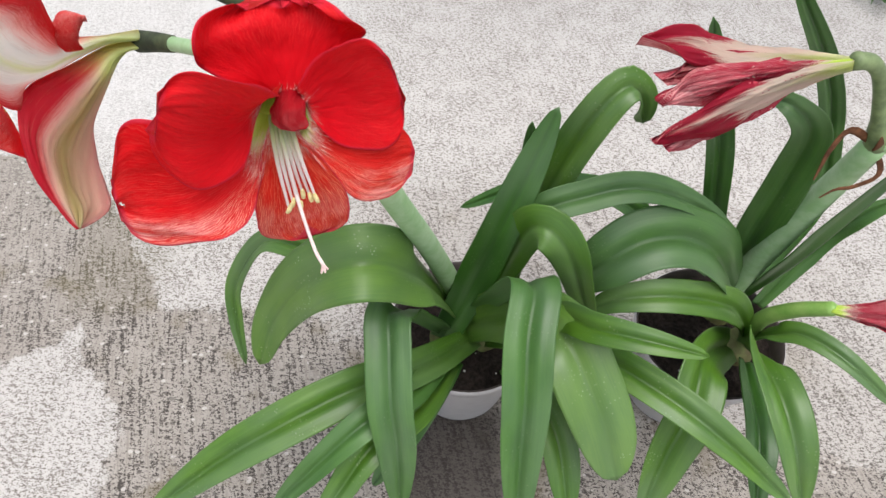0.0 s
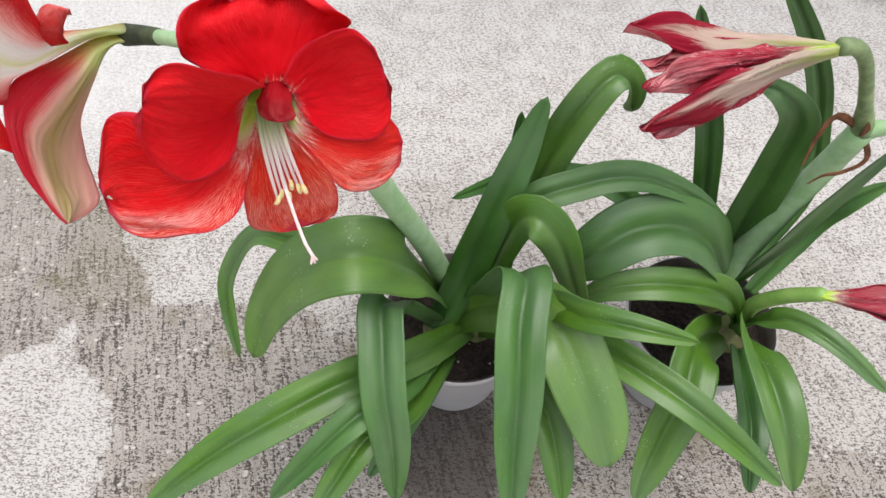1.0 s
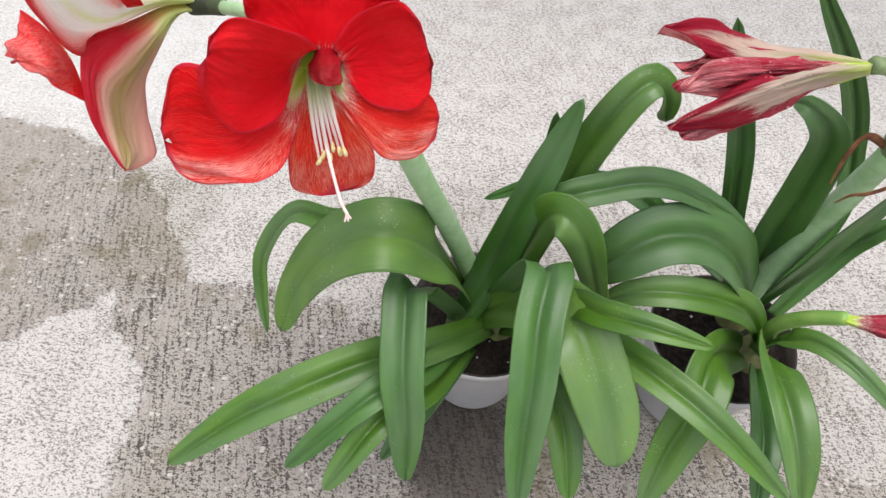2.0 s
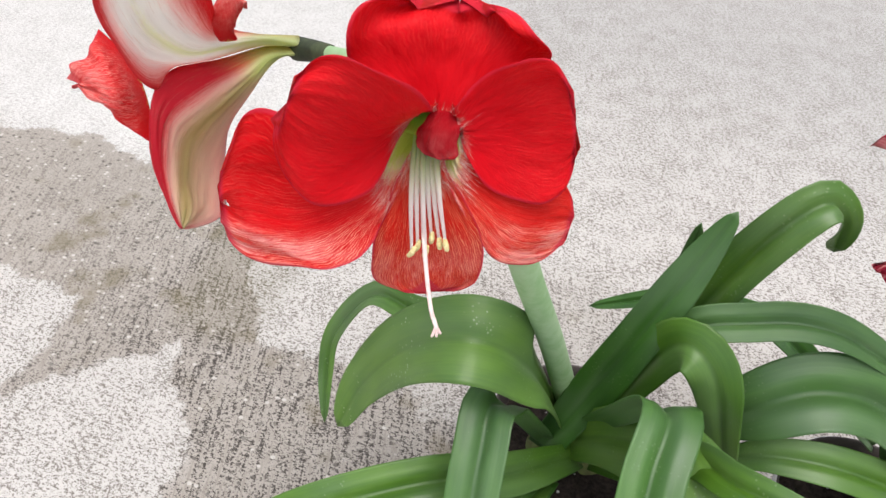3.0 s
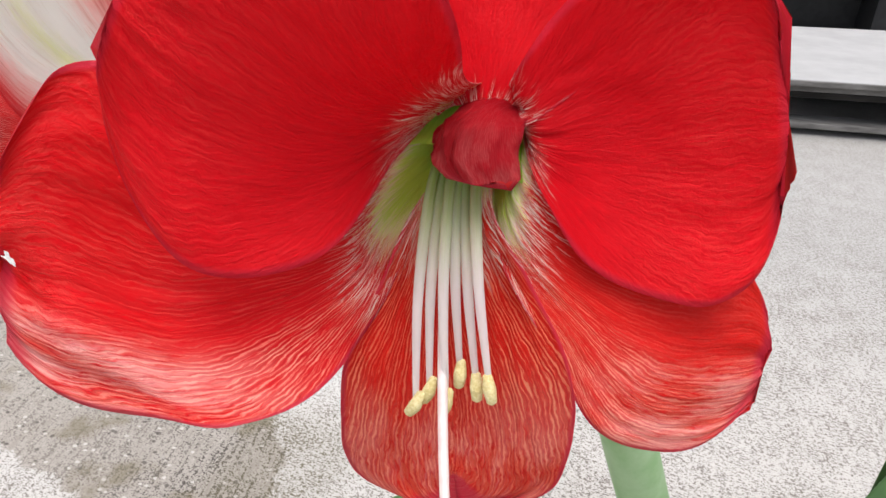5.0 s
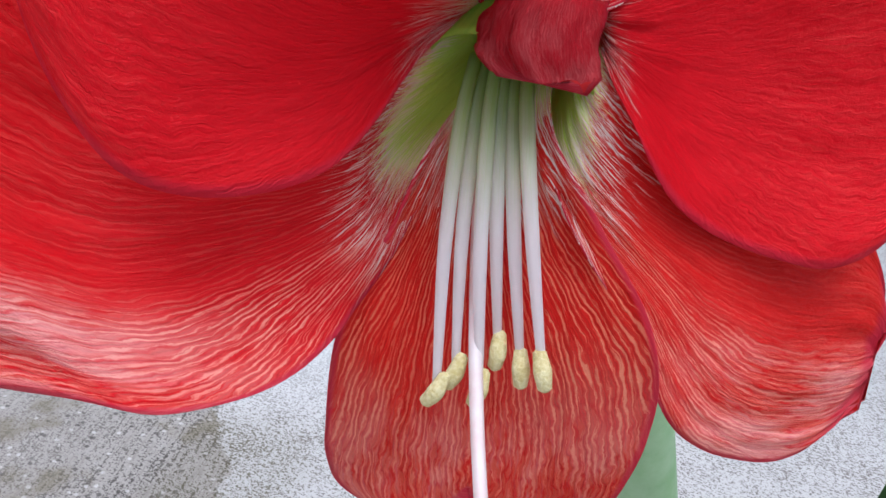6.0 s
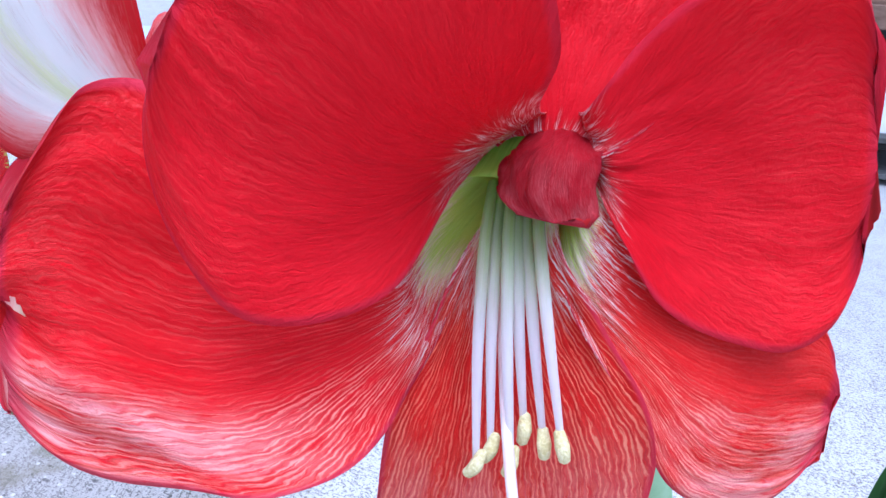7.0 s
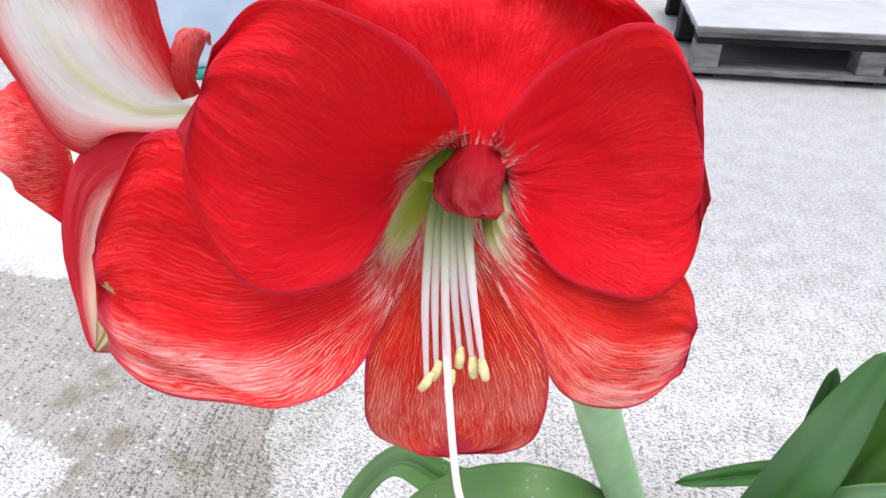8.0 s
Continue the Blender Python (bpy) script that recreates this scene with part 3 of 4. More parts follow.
FILAMENT = mat_funnel("filament_green_to_white", (0.55, 0.68, 0.22), (0.87, 0.84, 0.82), 0.42)
THROAT = mat_funnel("throat_green_to_yellow", (0.16, 0.46, 0.04), (0.55, 0.74, 0.12), 0.9)


def lathe(name, profile, material, parent, at, seg=56, label=""):
    """A turned body about an upright axis at `at`; profile: radius and height pairs."""
    verts, faces = [], []
    for r, z in profile:
        for k in range(seg):
            w = 2 * math.pi * k / seg
            verts.append((at[0] + r * math.cos(w), at[1] + r * math.sin(w), at[2] + z))
    for i in range(len(profile) - 1):
        for k in range(seg):
            a0, a1 = i * seg + k, i * seg + (k + 1) % seg
            faces.append((a0, a1, a1 + seg, a0 + seg))
    return obj(name, mesh_of(name, verts, faces, True), material, parent, label)


def block(name, size, pose_m, material, parent, label="", bevel=0.004):
    bm = bmesh.new()
    bmesh.ops.create_cube(bm, size=1.0, matrix=pose_m @ Matrix.Diagonal((*size, 1)))
    if bevel:
        bmesh.ops.bevel(bm, geom=bm.edges[:], offset=bevel, segments=2, affect="EDGES", profile=0.6)
    return obj(name, bm_mesh(name, bm), material, parent, label)


# ---- ground ----
def build_ground():
    bm = bmesh.new()
    bmesh.ops.create_grid(bm, x_segments=40, y_segments=40, size=300.0)
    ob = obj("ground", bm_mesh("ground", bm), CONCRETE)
    return tagged(ob, "worn grey concrete yard with a damp brownish stain", "ground", kind="structure")


build_ground()


# ---- pots ----
def flower_pot(at, tilt_label):
    pot = thing("flower_pot", at, tilt_label, "plant pot", "flower pots on the concrete")
    wall = [(0.0, 0.002), (0.066, 0.002), (0.071, 0.006), (0.073, 0.012), (0.097, 0.168), (0.0985, 0.170), (0.1035, 0.172), (0.1050, 0.188), (0.1035, 0.190)]
    lathe("body", wall, POT_GREY, pot, at)
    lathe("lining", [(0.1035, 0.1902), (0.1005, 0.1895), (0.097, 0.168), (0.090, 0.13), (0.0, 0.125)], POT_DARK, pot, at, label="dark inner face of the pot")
    verts, faces = [(at[0], at[1], 0.158)], []
    rings, seg = 16, 48
    for i in range(1, rings + 1):
        r = 0.0955 * i / rings
        for k in range(seg):
            w = 2 * math.pi * k / seg
            x, y = at[0] + r * math.cos(w), at[1] + r * math.sin(w)
            z = 0.158 + 0.008 * noise.noise((x * 40, y * 40, 1)) + 0.006 * noise.noise((x * 120, y * 120, 2))
            verts.append((x, y, z))
    for k in range(seg):
        faces.append((0, 1 + k, 1 + (k + 1) % seg))
    for i in range(rings - 1):
        for k in range(seg):
            a, b = 1 + i * seg + k, 1 + i * seg + (k + 1) % seg
            faces.append((a, a + seg, b + seg, b))
    obj("soil", mesh_of("soil", verts, faces), SOIL, pot, "dark moist potting soil with perlite")
    rnd = random.Random(int(at[0] * 1000))
    for i in range(11):
        w, r = rnd.uniform(0, 6.28), 0.088 * math.sqrt(rnd.random())
        bm = bmesh.new()
        s = rnd.uniform(0.0008, 0.0024)
        bmesh.ops.create_icosphere(bm, subdivisions=1, radius=s, matrix=Matrix.Translation((at[0] + r * math.cos(w), at[1] + r * math.sin(w), 0.162)) @ Matrix.Diagonal((1, rnd.uniform(0.6, 1.2), 0.7, 1)))
        obj("perlite_grain", bm_mesh("perlite_grain", bm, True), PERLITE, pot)
    return pot


POT_A = (0.235, 0.630, 0.0)
POT_B = (0.578, 0.660, 0.0)
flower_pot(POT_A, "grey plastic flower pot full of dark soil")
flower_pot(POT_B, "grey plastic flower pot with a dark soil-filled inside")


def bulb(parent, at, r=0.03):
    prof = [(0.0, -0.05), (r * 0.8, -0.045), (r * 1.05, -0.02), (r, 0.0), (r * 0.72, 0.022), (r * 0.55, 0.04), (r * 0.4, 0.046), (0.0, 0.048)]
    return lathe("bulb", prof, BULB, parent, at, 24)


# ---- plant in the first pot ----
plant = thing("amaryllis_plant", (0.235, 0.630, 0.16), "amaryllis with open red flowers and long green strap leaves", "potted plant", "amaryllis plants in pots")
bulb(plant, (0.216, 0.622, 0.165))
bulb(plant, (0.258, 0.632, 0.165), 0.027)
LA = [
    ([(0.213, 0.646, 0.200), (0.172, 0.553, 0.420), (0.126, 0.517, 0.485), (0.066, 0.517, 0.440), (0.020, 0.510, 0.360), (-0.000, 0.488, 0.295)], 0.074, LEAF_DUSTY, dict(keel=0.12)),
    ([(0.212, 0.659, 0.200), (0.109, 0.585, 0.400), (0.051, 0.571, 0.420), (-0.002, 0.587, 0.400), (-0.044, 0.573, 0.330), (-0.046, 0.547, 0.280), (-0.034, 0.512, 0.237)], 0.028, LEAF, dict()),
    ([(0.201, 0.608, 0.200), (0.169, 0.553, 0.330), (0.149, 0.525, 0.385), (0.153, 0.485, 0.375), (0.161, 0.437, 0.340), (0.171, 0.407, 0.290), (0.178, 0.371, 0.200)], 0.05, LEAF_BLUE, dict(base=0.7)),
    ([(0.248, 0.603, 0.200), (0.181, 0.516, 0.275), (0.111, 0.464, 0.305), (0.033, 0.413, 0.295), (-0.027, 0.379, 0.265), (-0.101, 0.335, 0.210)], 0.05, LEAF, dict()),
    ([(0.219, 0.581, 0.200), (0.181, 0.485, 0.280), (0.136, 0.430, 0.310), (0.091, 0.392, 0.280), (0.038, 0.354, 0.220)], 0.036, LEAF_BLUE, dict()),
    ([(0.221, 0.564, 0.200), (0.189, 0.477, 0.250), (0.142, 0.417, 0.270), (0.110, 0.372, 0.240), (0.086, 0.343, 0.200)], 0.04, LEAF, dict()),
    ([(0.228, 0.565, 0.200), (0.204, 0.506, 0.220), (0.181, 0.463, 0.210), (0.138, 0.407, 0.150)], 0.03, LEAF_DARK, dict()),
    ([(0.206, 0.596, 0.200), (0.235, 0.616, 0.310), (0.264, 0.629, 0.440), (0.298, 0.675, 0.558)], 0.046, LEAF_DARK, dict(face=(-0.1, -0.7, 0.7), blunt=0.6, base=0.8, keel=0.12)),
    ([(0.292, 0.669, 0.200), (0.289, 0.679, 0.310), (0.283, 0.681, 0.430), (0.276, 0.681, 0.530)], 0.024, LEAF_DARK, dict(face=(-0.2, -0.8, 0.6))),
    ([(0.254, 0.628, 0.200), (0.276, 0.622, 0.380), (0.292, 0.603, 0.458), (0.324, 0.588, 0.448), (0.358, 0.575, 0.370), (0.385, 0.573, 0.300)], 0.046, LEAF, dict(base=0.4, keel=0.12, face=(-0.6, -0.6, 0.5))),
    ([(0.246, 0.636, 0.200), (0.273, 0.574, 0.360), (0.293, 0.538, 0.448), (0.290, 0.480, 0.440), (0.294, 0.429, 0.400), (0.297, 0.390, 0.350), (0.305, 0.339, 0.270)], 0.05, LEAF_BLUE, dict(base=0.7)),
    ([(0.228, 0.616, 0.200), (0.263, 0.581, 0.300), (0.301, 0.546, 0.370), (0.333, 0.506, 0.400), (0.359, 0.468, 0.380), (0.386, 0.433, 0.340), (0.408, 0.403, 0.290)], 0.072, LEAF_DUSTY, dict(blunt=0.3, keel=0.14)),
    ([(0.296, 0.565, 0.200), (0.332, 0.489, 0.260), (0.352, 0.444, 0.260), (0.371, 0.384, 0.210)], 0.045, LEAF, dict()),
    ([(0.581, 0.754, 0.200), (0.421, 0.731, 0.360), (0.364, 0.754, 0.360), (0.296, 0.778, 0.320), (0.210, 0.774, 0.265)], 0.03, LEAF_DARK, dict()),
    ([(0.261, 0.638, 0.200), (0.284, 0.656, 0.330), (0.314, 0.675, 0.470), (0.339, 0.681, 0.550), (0.364, 0.697, 0.575), (0.386, 0.708, 0.550), (0.400, 0.727, 0.500)], 0.042, LEAF, dict(blunt=0.35, face=(-0.3, -0.8, 0.5))),
    ([(0.268, 0.657, 0.200), (0.283, 0.631, 0.420), (0.350, 0.643, 0.470), (0.409, 0.655, 0.475), (0.477, 0.667, 0.440), (0.532, 0.667, 0.400)], 0.036, LEAF_BLUE, dict()),
    ([(0.255, 0.619, 0.200), (0.324, 0.543, 0.380), (0.355, 0.505, 0.430), (0.403, 0.486, 0.450), (0.461, 0.480, 0.444)], 0.034, LEAF, dict()),
    ([(0.264, 0.603, 0.200), (0.348, 0.550, 0.320), (0.389, 0.507, 0.360), (0.453, 0.462, 0.370), (0.513, 0.429, 0.350), (0.587, 0.397, 0.300)], 0.038, LEAF, dict()),
]
for k, (pts, wid, mat, extra) in enumerate(LA):
    leaf(plant, pts, wid, mat, seed=k, **extra)

SCAPE_TOP = (0.118, 0.497, 0.722)
tube("scape", [(0.228, 0.668, 0.18), (0.184, 0.600, 0.40), (0.151, 0.536, 0.57), SCAPE_TOP], (0.0145, 0.013, 0.0115, 0.0105), SCAPE, plant, "smooth pale green flower stalk", 20, 36)

# the open flower
FACE = unit(np.array((0.30, -0.90, -0.25)))
flower = tube("flower", [SCAPE_TOP, (0.116, 0.492, 0.736), (0.113, 0.483, 0.748), (0.111, 0.474, 0.752)], (0.006, 0.0065, 0.0065, 0.0055), TUBE, plant, "wide open red amaryllis flower with white stamens")
ROOT = (0.111, 0.472, 0.752)
petal(flower, [
    [(0.102, 0.449, 0.746), (0.112, 0.449, 0.748), (0.122, 0.444, 0.748)],
    [(0.084, 0.434, 0.769), (0.112, 0.460, 0.770), (0.143, 0.464, 0.768)],
    [(0.075, 0.427, 0.788), (0.112, 0.466, 0.785), (0.153, 0.464, 0.782)],
    [(0.070, 0.440, 0.799), (0.110, 0.472, 0.795), (0.147, 0.464, 0.799)]], [PETAL, PETAL_BACK_RED], FACE, 0.78, 0.0026, power=3.8, lobes=0.006, seed=6, root=ROOT)
petal(flower, [
    [(0.125, 0.446, 0.743), (0.121, 0.442, 0.727), (0.118, 0.441, 0.725)],
    [(0.140, 0.450, 0.728), (0.141, 0.440, 0.710), (0.138, 0.430, 0.705)],
    [(0.164, 0.464, 0.722), (0.161, 0.446, 0.697), (0.151, 0.432, 0.684)],
    [(0.174, 0.469, 0.715), (0.181, 0.464, 0.692), (0.174, 0.446, 0.672)]], [PETAL_SIDE, PETAL_BACK_RED], FACE, 0.8, 0.0005, power=3.8, seed=5, root=ROOT)
petal(flower, [
    [(0.096, 0.444, 0.744), (0.090, 0.442, 0.723), (0.099, 0.440, 0.718)],
    [(0.086, 0.428, 0.738), (0.088, 0.420, 0.717), (0.095, 0.422, 0.700)],
    [(0.058, 0.414, 0.754), (0.061, 0.400, 0.711), (0.091, 0.397, 0.692)],
    [(0.046, 0.402, 0.762), (0.046, 0.384, 0.724), (0.073, 0.381, 0.695)],
    [(0.040, 0.388, 0.756), (0.036, 0.377, 0.728), (0.043, 0.373, 0.693)]], [PETAL_LOW, PETAL_BACK_RED], FACE, 0.78, 0.0014, power=4.0, tear=(0.965, 0.03, 0.022, 0.06), seed=2, root=ROOT)
petal(flower, [
    [(0.099, 0.440, 0.727), (0.106, 0.443, 0.728), (0.118, 0.440, 0.732)],
    [(0.095, 0.430, 0.711), (0.108, 0.438, 0.705), (0.130, 0.435, 0.718)],
    [(0.091, 0.416, 0.688), (0.114, 0.430, 0.684), (0.145, 0.425, 0.700)],
    [(0.082, 0.425, 0.633), (0.116, 0.430, 0.643), (0.145, 0.430, 0.659)]], [PETAL_VEINED, PETAL_BACK_RED], FACE, 0.72, 0.0006, power=3.6, lobes=0.012, seed=1, root=ROOT)
petal(flower, [
    [(0.119, 0.445, 0.758), (0.124, 0.446, 0.746), (0.125, 0.444, 0.740)],
    [(0.128, 0.447, 0.772), (0.139, 0.455, 0.745), (0.140, 0.441, 0.722)],
    [(0.144, 0.449, 0.787), (0.157, 0.459, 0.750), (0.160, 0.448, 0.713)],
    [(0.158, 0.451, 0.794), (0.172, 0.463, 0.753), (0.177, 0.457, 0.714)]], [PETAL, PETAL_BACK_RED], FACE, 0.76, 0.0008, power=4.2, seed=4, root=ROOT)
petal(flower, [
    [(0.097, 0.440, 0.742), (0.099, 0.443, 0.747), (0.110, 0.443, 0.757)],
    [(0.092, 0.413, 0.725), (0.089, 0.421, 0.750), (0.118, 0.420, 0.775)],
    [(0.073, 0.395, 0.725), (0.078, 0.402, 0.766), (0.110, 0.408, 0.794)],
    [(0.057, 0.387, 0.752), (0.066, 0.396, 0.777), (0.078, 0.403, 0.803)]], [PETAL, PETAL_BACK_RED], FACE, 0.74, 0.0012, power=3.8, seed=3, root=ROOT)
petal(flower, [
    [(0.109, 0.454, 0.751), (0.115, 0.455, 0.752), (0.121, 0.454, 0.750)],
    [(0.105, 0.441, 0.748), (0.115, 0.437, 0.751), (0.1235, 0.443, 0.749)],
    [(0.1045, 0.437, 0.743), (0.115, 0.432, 0.745), (0.1245, 0.439, 0.744)],
    [(0.106, 0.435, 0.741), (0.118, 0.431, 0.739), (0.125, 0.4375, 0.739)]], [PETAL_TONGUE, PETAL_BACK_RED], FACE, 0.9, 0.0004, power=5.0, crinkle=0.0009, seed=8, nu=24, nv=24, label="small folded inner petal")
FILAMENTS = [
    ((0.1022, 0.440, 0.7284), (0.1122, 0.415, 0.6905)),
    ((0.1042, 0.442, 0.7288), (0.1141, 0.418, 0.6930)),
    ((0.1073, 0.440, 0.7297), (0.1189, 0.417, 0.6922)),
    ((0.1088, 0.442, 0.7299), (0.1194, 0.423, 0.6962)),
    ((0.1110, 0.442, 0.7295), (0.1240, 0.422, 0.6950)),
    ((0.1137, 0.441, 0.7307), (0.1280, 0.420, 0.6975)),
]
for k, (root, tip) in enumerate(FILAMENTS):
    a, b = np.array(root), np.array(tip)
    mid = (a + b) / 2 + np.array((0.0, -0.002, 0.002))
    deep = a + (a - b) * 0.28 + np.array((0.0, 0.004, -0.002))
    tube("filament", [deep, a, mid, b], (0.0012, 0.0014, 0.00115, 0.0007), FILAMENT, flower, "white filament", 12, 24)
    way = unit(np.array((0.15 * (k - 2.5), -0.35, -0.8)))
    tube("anther", [b - way * 0.0026, b + way * 0.0004 + np.array((0.0004, -0.0008, 0)), b + way * 0.0032], (0.0011, 0.00155, 0.0012), POLLEN, flower, "yellow pollen-covered anther", 12, 12, 0.8)
style = tube("style", [(0.108, 0.447, 0.732), (0.107, 0.440, 0.722), (0.117, 0.419, 0.697), (0.130, 0.396, 0.680), (0.137, 0.387, 0.676)], (0.0012, 0.0012, 0.0012, 0.0011, 0.0011), STYLE, flower, "long white style with a pinkish tip", 12, 32)
for q in ((0.1362, 0.3835, 0.6725), (0.1382, 0.3845, 0.6722), (0.1395, 0.386, 0.6735)):
    tube("stigma_lobe", [(0.1368, 0.3872, 0.6762), q], (0.0009, 0.0007), STYLE, flower, "", 10, 8)
funnel("throat", [ROOT, (0.110, 0.463, 0.745), (0.1085, 0.454, 0.737), (0.108, 0.449, 0.732)], (0.004, 0.008, 0.013, 0.0165), THROAT, flower, "green throat of the flower")


# the flower seen from its side
neck = (-0.020, 0.538, 0.702)
tube("pedicel", [SCAPE_TOP, (0.055, 0.497, 0.733), (0.012, 0.5235, 0.7145)], (0.0060, 0.0048, 0.0050), SCAPE, plant, "green bent flower stem")
flower2 = tube("flower", [(0.012, 0.5235, 0.7145), (-0.004, 0.531, 0.7085), neck], (0.0058, 0.0068, 0.0078), NECK, plant, "red and white amaryllis flower with greenish outer petals")
petal(flower2, [
    [(-0.018, 0.538, 0.712), (-0.013, 0.531, 0.710), (-0.019, 0.538, 0.703)],
    [(-0.0338, 0.5220, 0.7177), (-0.0312, 0.5180, 0.7156), (-0.0383, 0.5250, 0.7059)],
    [(-0.0458, 0.5120, 0.7222), (-0.0427, 0.4970, 0.7195), (-0.0579, 0.5020, 0.7046)],
    [(-0.0428, 0.4950, 0.7354), (-0.0479, 0.4720, 0.7286), (-0.0630, 0.4720, 0.7140)],
    [(-0.0328, 0.4820, 0.7600), (-0.0485, 0.4520, 0.7511), (-0.0574, 0.4470, 0.7175)],
    [(-0.0252, 0.4750, 0.7804), (-0.0450, 0.4420, 0.7723), (-0.0633, 0.4340, 0.7527)],
    [(-0.0327, 0.4700, 0.7947), (-0.0430, 0.4370, 0.7913), (-0.0671, 0.4300, 0.7789)]], [PETAL_BACK, PETAL_BACK], (0.2, -1, 0.2), 0.8, 0.0015, seed=11)
petal(flower2, [
    [(-0.0926, 0.4570, 0.7393), (-0.0722, 0.4550, 0.7132), (-0.0549, 0.4320, 0.6913)],
    [(-0.0853, 0.4420, 0.7387), (-0.0635, 0.4300, 0.7267), (-0.0650, 0.4240, 0.7090)],
    [(-0.0863, 0.4300, 0.7295), (-0.0826, 0.4240, 0.7273), (-0.0751, 0.4220, 0.7227)]], [PETAL_FLARE, PETAL_FLARE], (0, -1, 0), 0.72, 0.0016, power=3.0, seed=13)
petal(flower2, [
    [(-0.018, 0.538, 0.706), (-0.013, 0.531, 0.704), (-0.016, 0.538, 0.698)],
    [(-0.0383, 0.5250, 0.7059), (-0.0284, 0.5200, 0.7043), (-0.0273, 0.5250, 0.6999)],
    [(-0.0558, 0.5000, 0.7059), (-0.0328, 0.5000, 0.7006), (-0.0389, 0.5070, 0.6823)],
    [(-0.0603, 0.4700, 0.7160), (-0.0381, 0.4680, 0.6969), (-0.0473, 0.4900, 0.6645)],
    [(-0.0551, 0.4450, 0.7163), (-0.0428, 0.4450, 0.6910), (-0.0432, 0.4720, 0.6488)],
    [(-0.0513, 0.4300, 0.6987), (-0.0394, 0.4300, 0.6785), (-0.0360, 0.4540, 0.6370)],
    [(-0.0475, 0.4200, 0.6765), (-0.0344, 0.4200, 0.6668), (-0.0276, 0.4370, 0.6380)],
    [(-0.0292, 0.4080, 0.6538), (-0.0275, 0.4080, 0.6554), (-0.0279, 0.4100, 0.6486)]], [PETAL_BACK_RIM, PETAL_VEINED], (0.3, -1, 0.3), 0.9, 0.0010, power=2.6, seed=12)
petal(flower2, [
    [(-0.042, 0.492, 0.726), (-0.034, 0.490, 0.729), (-0.026, 0.488, 0.733)],
    [(-0.045, 0.490, 0.739), (-0.027, 0.483, 0.746), (-0.025, 0.487, 0.742)],
    [(-0.034, 0.490, 0.756), (-0.019, 0.485, 0.761), (-0.014, 0.487, 0.757)],
    [(-0.030, 0.495, 0.755), (-0.018, 0.490, 0.754), (-0.015, 0.490, 0.749)]], [PETAL_FLARE, PETAL_FLARE], (0, -1, 0), 0.5, 0.0004, seed=14, nu=24, nv=20)



def spread_flower(parent, base, axis, length, open_r, wide, mats, seed, curl=0.0, count=6, roundness=0.45):
    """A trumpet of overlapping petals round an axis."""
    axis = unit(axis)
    s1 = unit(np.cross(axis, (0.2, 0.1, 1.0)))
    s2 = np.cross(axis, s1)
    rnd = random.Random(seed)
    base = np.asarray(base)
    for k in range(count):
        w = 2 * math.pi * (k + rnd.uniform(-0.2, 0.2)) / count
        rad, tang = s1 * math.cos(w) + s2 * math.sin(w), s2 * math.cos(w) - s1 * math.sin(w)
        ln = length * rnd.uniform(0.82, 1.05)
        st = []
        for s, r, wd in ((0, 0.12, 0.2), (0.35, 0.28, 0.55), (0.7, 0.6, 1.0), (1.0, 1.0 + curl, 0.75)):
            r *= open_r * rnd.uniform(0.75, 1.2)
            mid = base + axis * ln * (s - 0.12 * max(0, curl) * s) + rad * r
            hw = wide * wd * 0.5
            st.append([mid - tang * hw - rad * hw * 0.35, mid, mid + tang * hw - rad * hw * 0.35])
        petal(parent, st, mats, -rad, roundness, 0.0016, seed=seed * 10 + k, nu=34, nv=24, power=1.7, crinkle=0.0022)


flower3 = tube("flower", [SCAPE_TOP, (0.098, 0.502, 0.748), (0.077, 0.506, 0.764), (0.056, 0.517, 0.768)], (0.006, 0.006, 0.006, 0.009), NECK, plant, "red amaryllis flower turned away from the others")
spread_flower(flower3, (0.050, 0.525, 0.776), (-0.2, 0.85, 0.5), 0.11, 0.03, 0.045, [PETAL, PETAL_BACK], 31, 0.2)

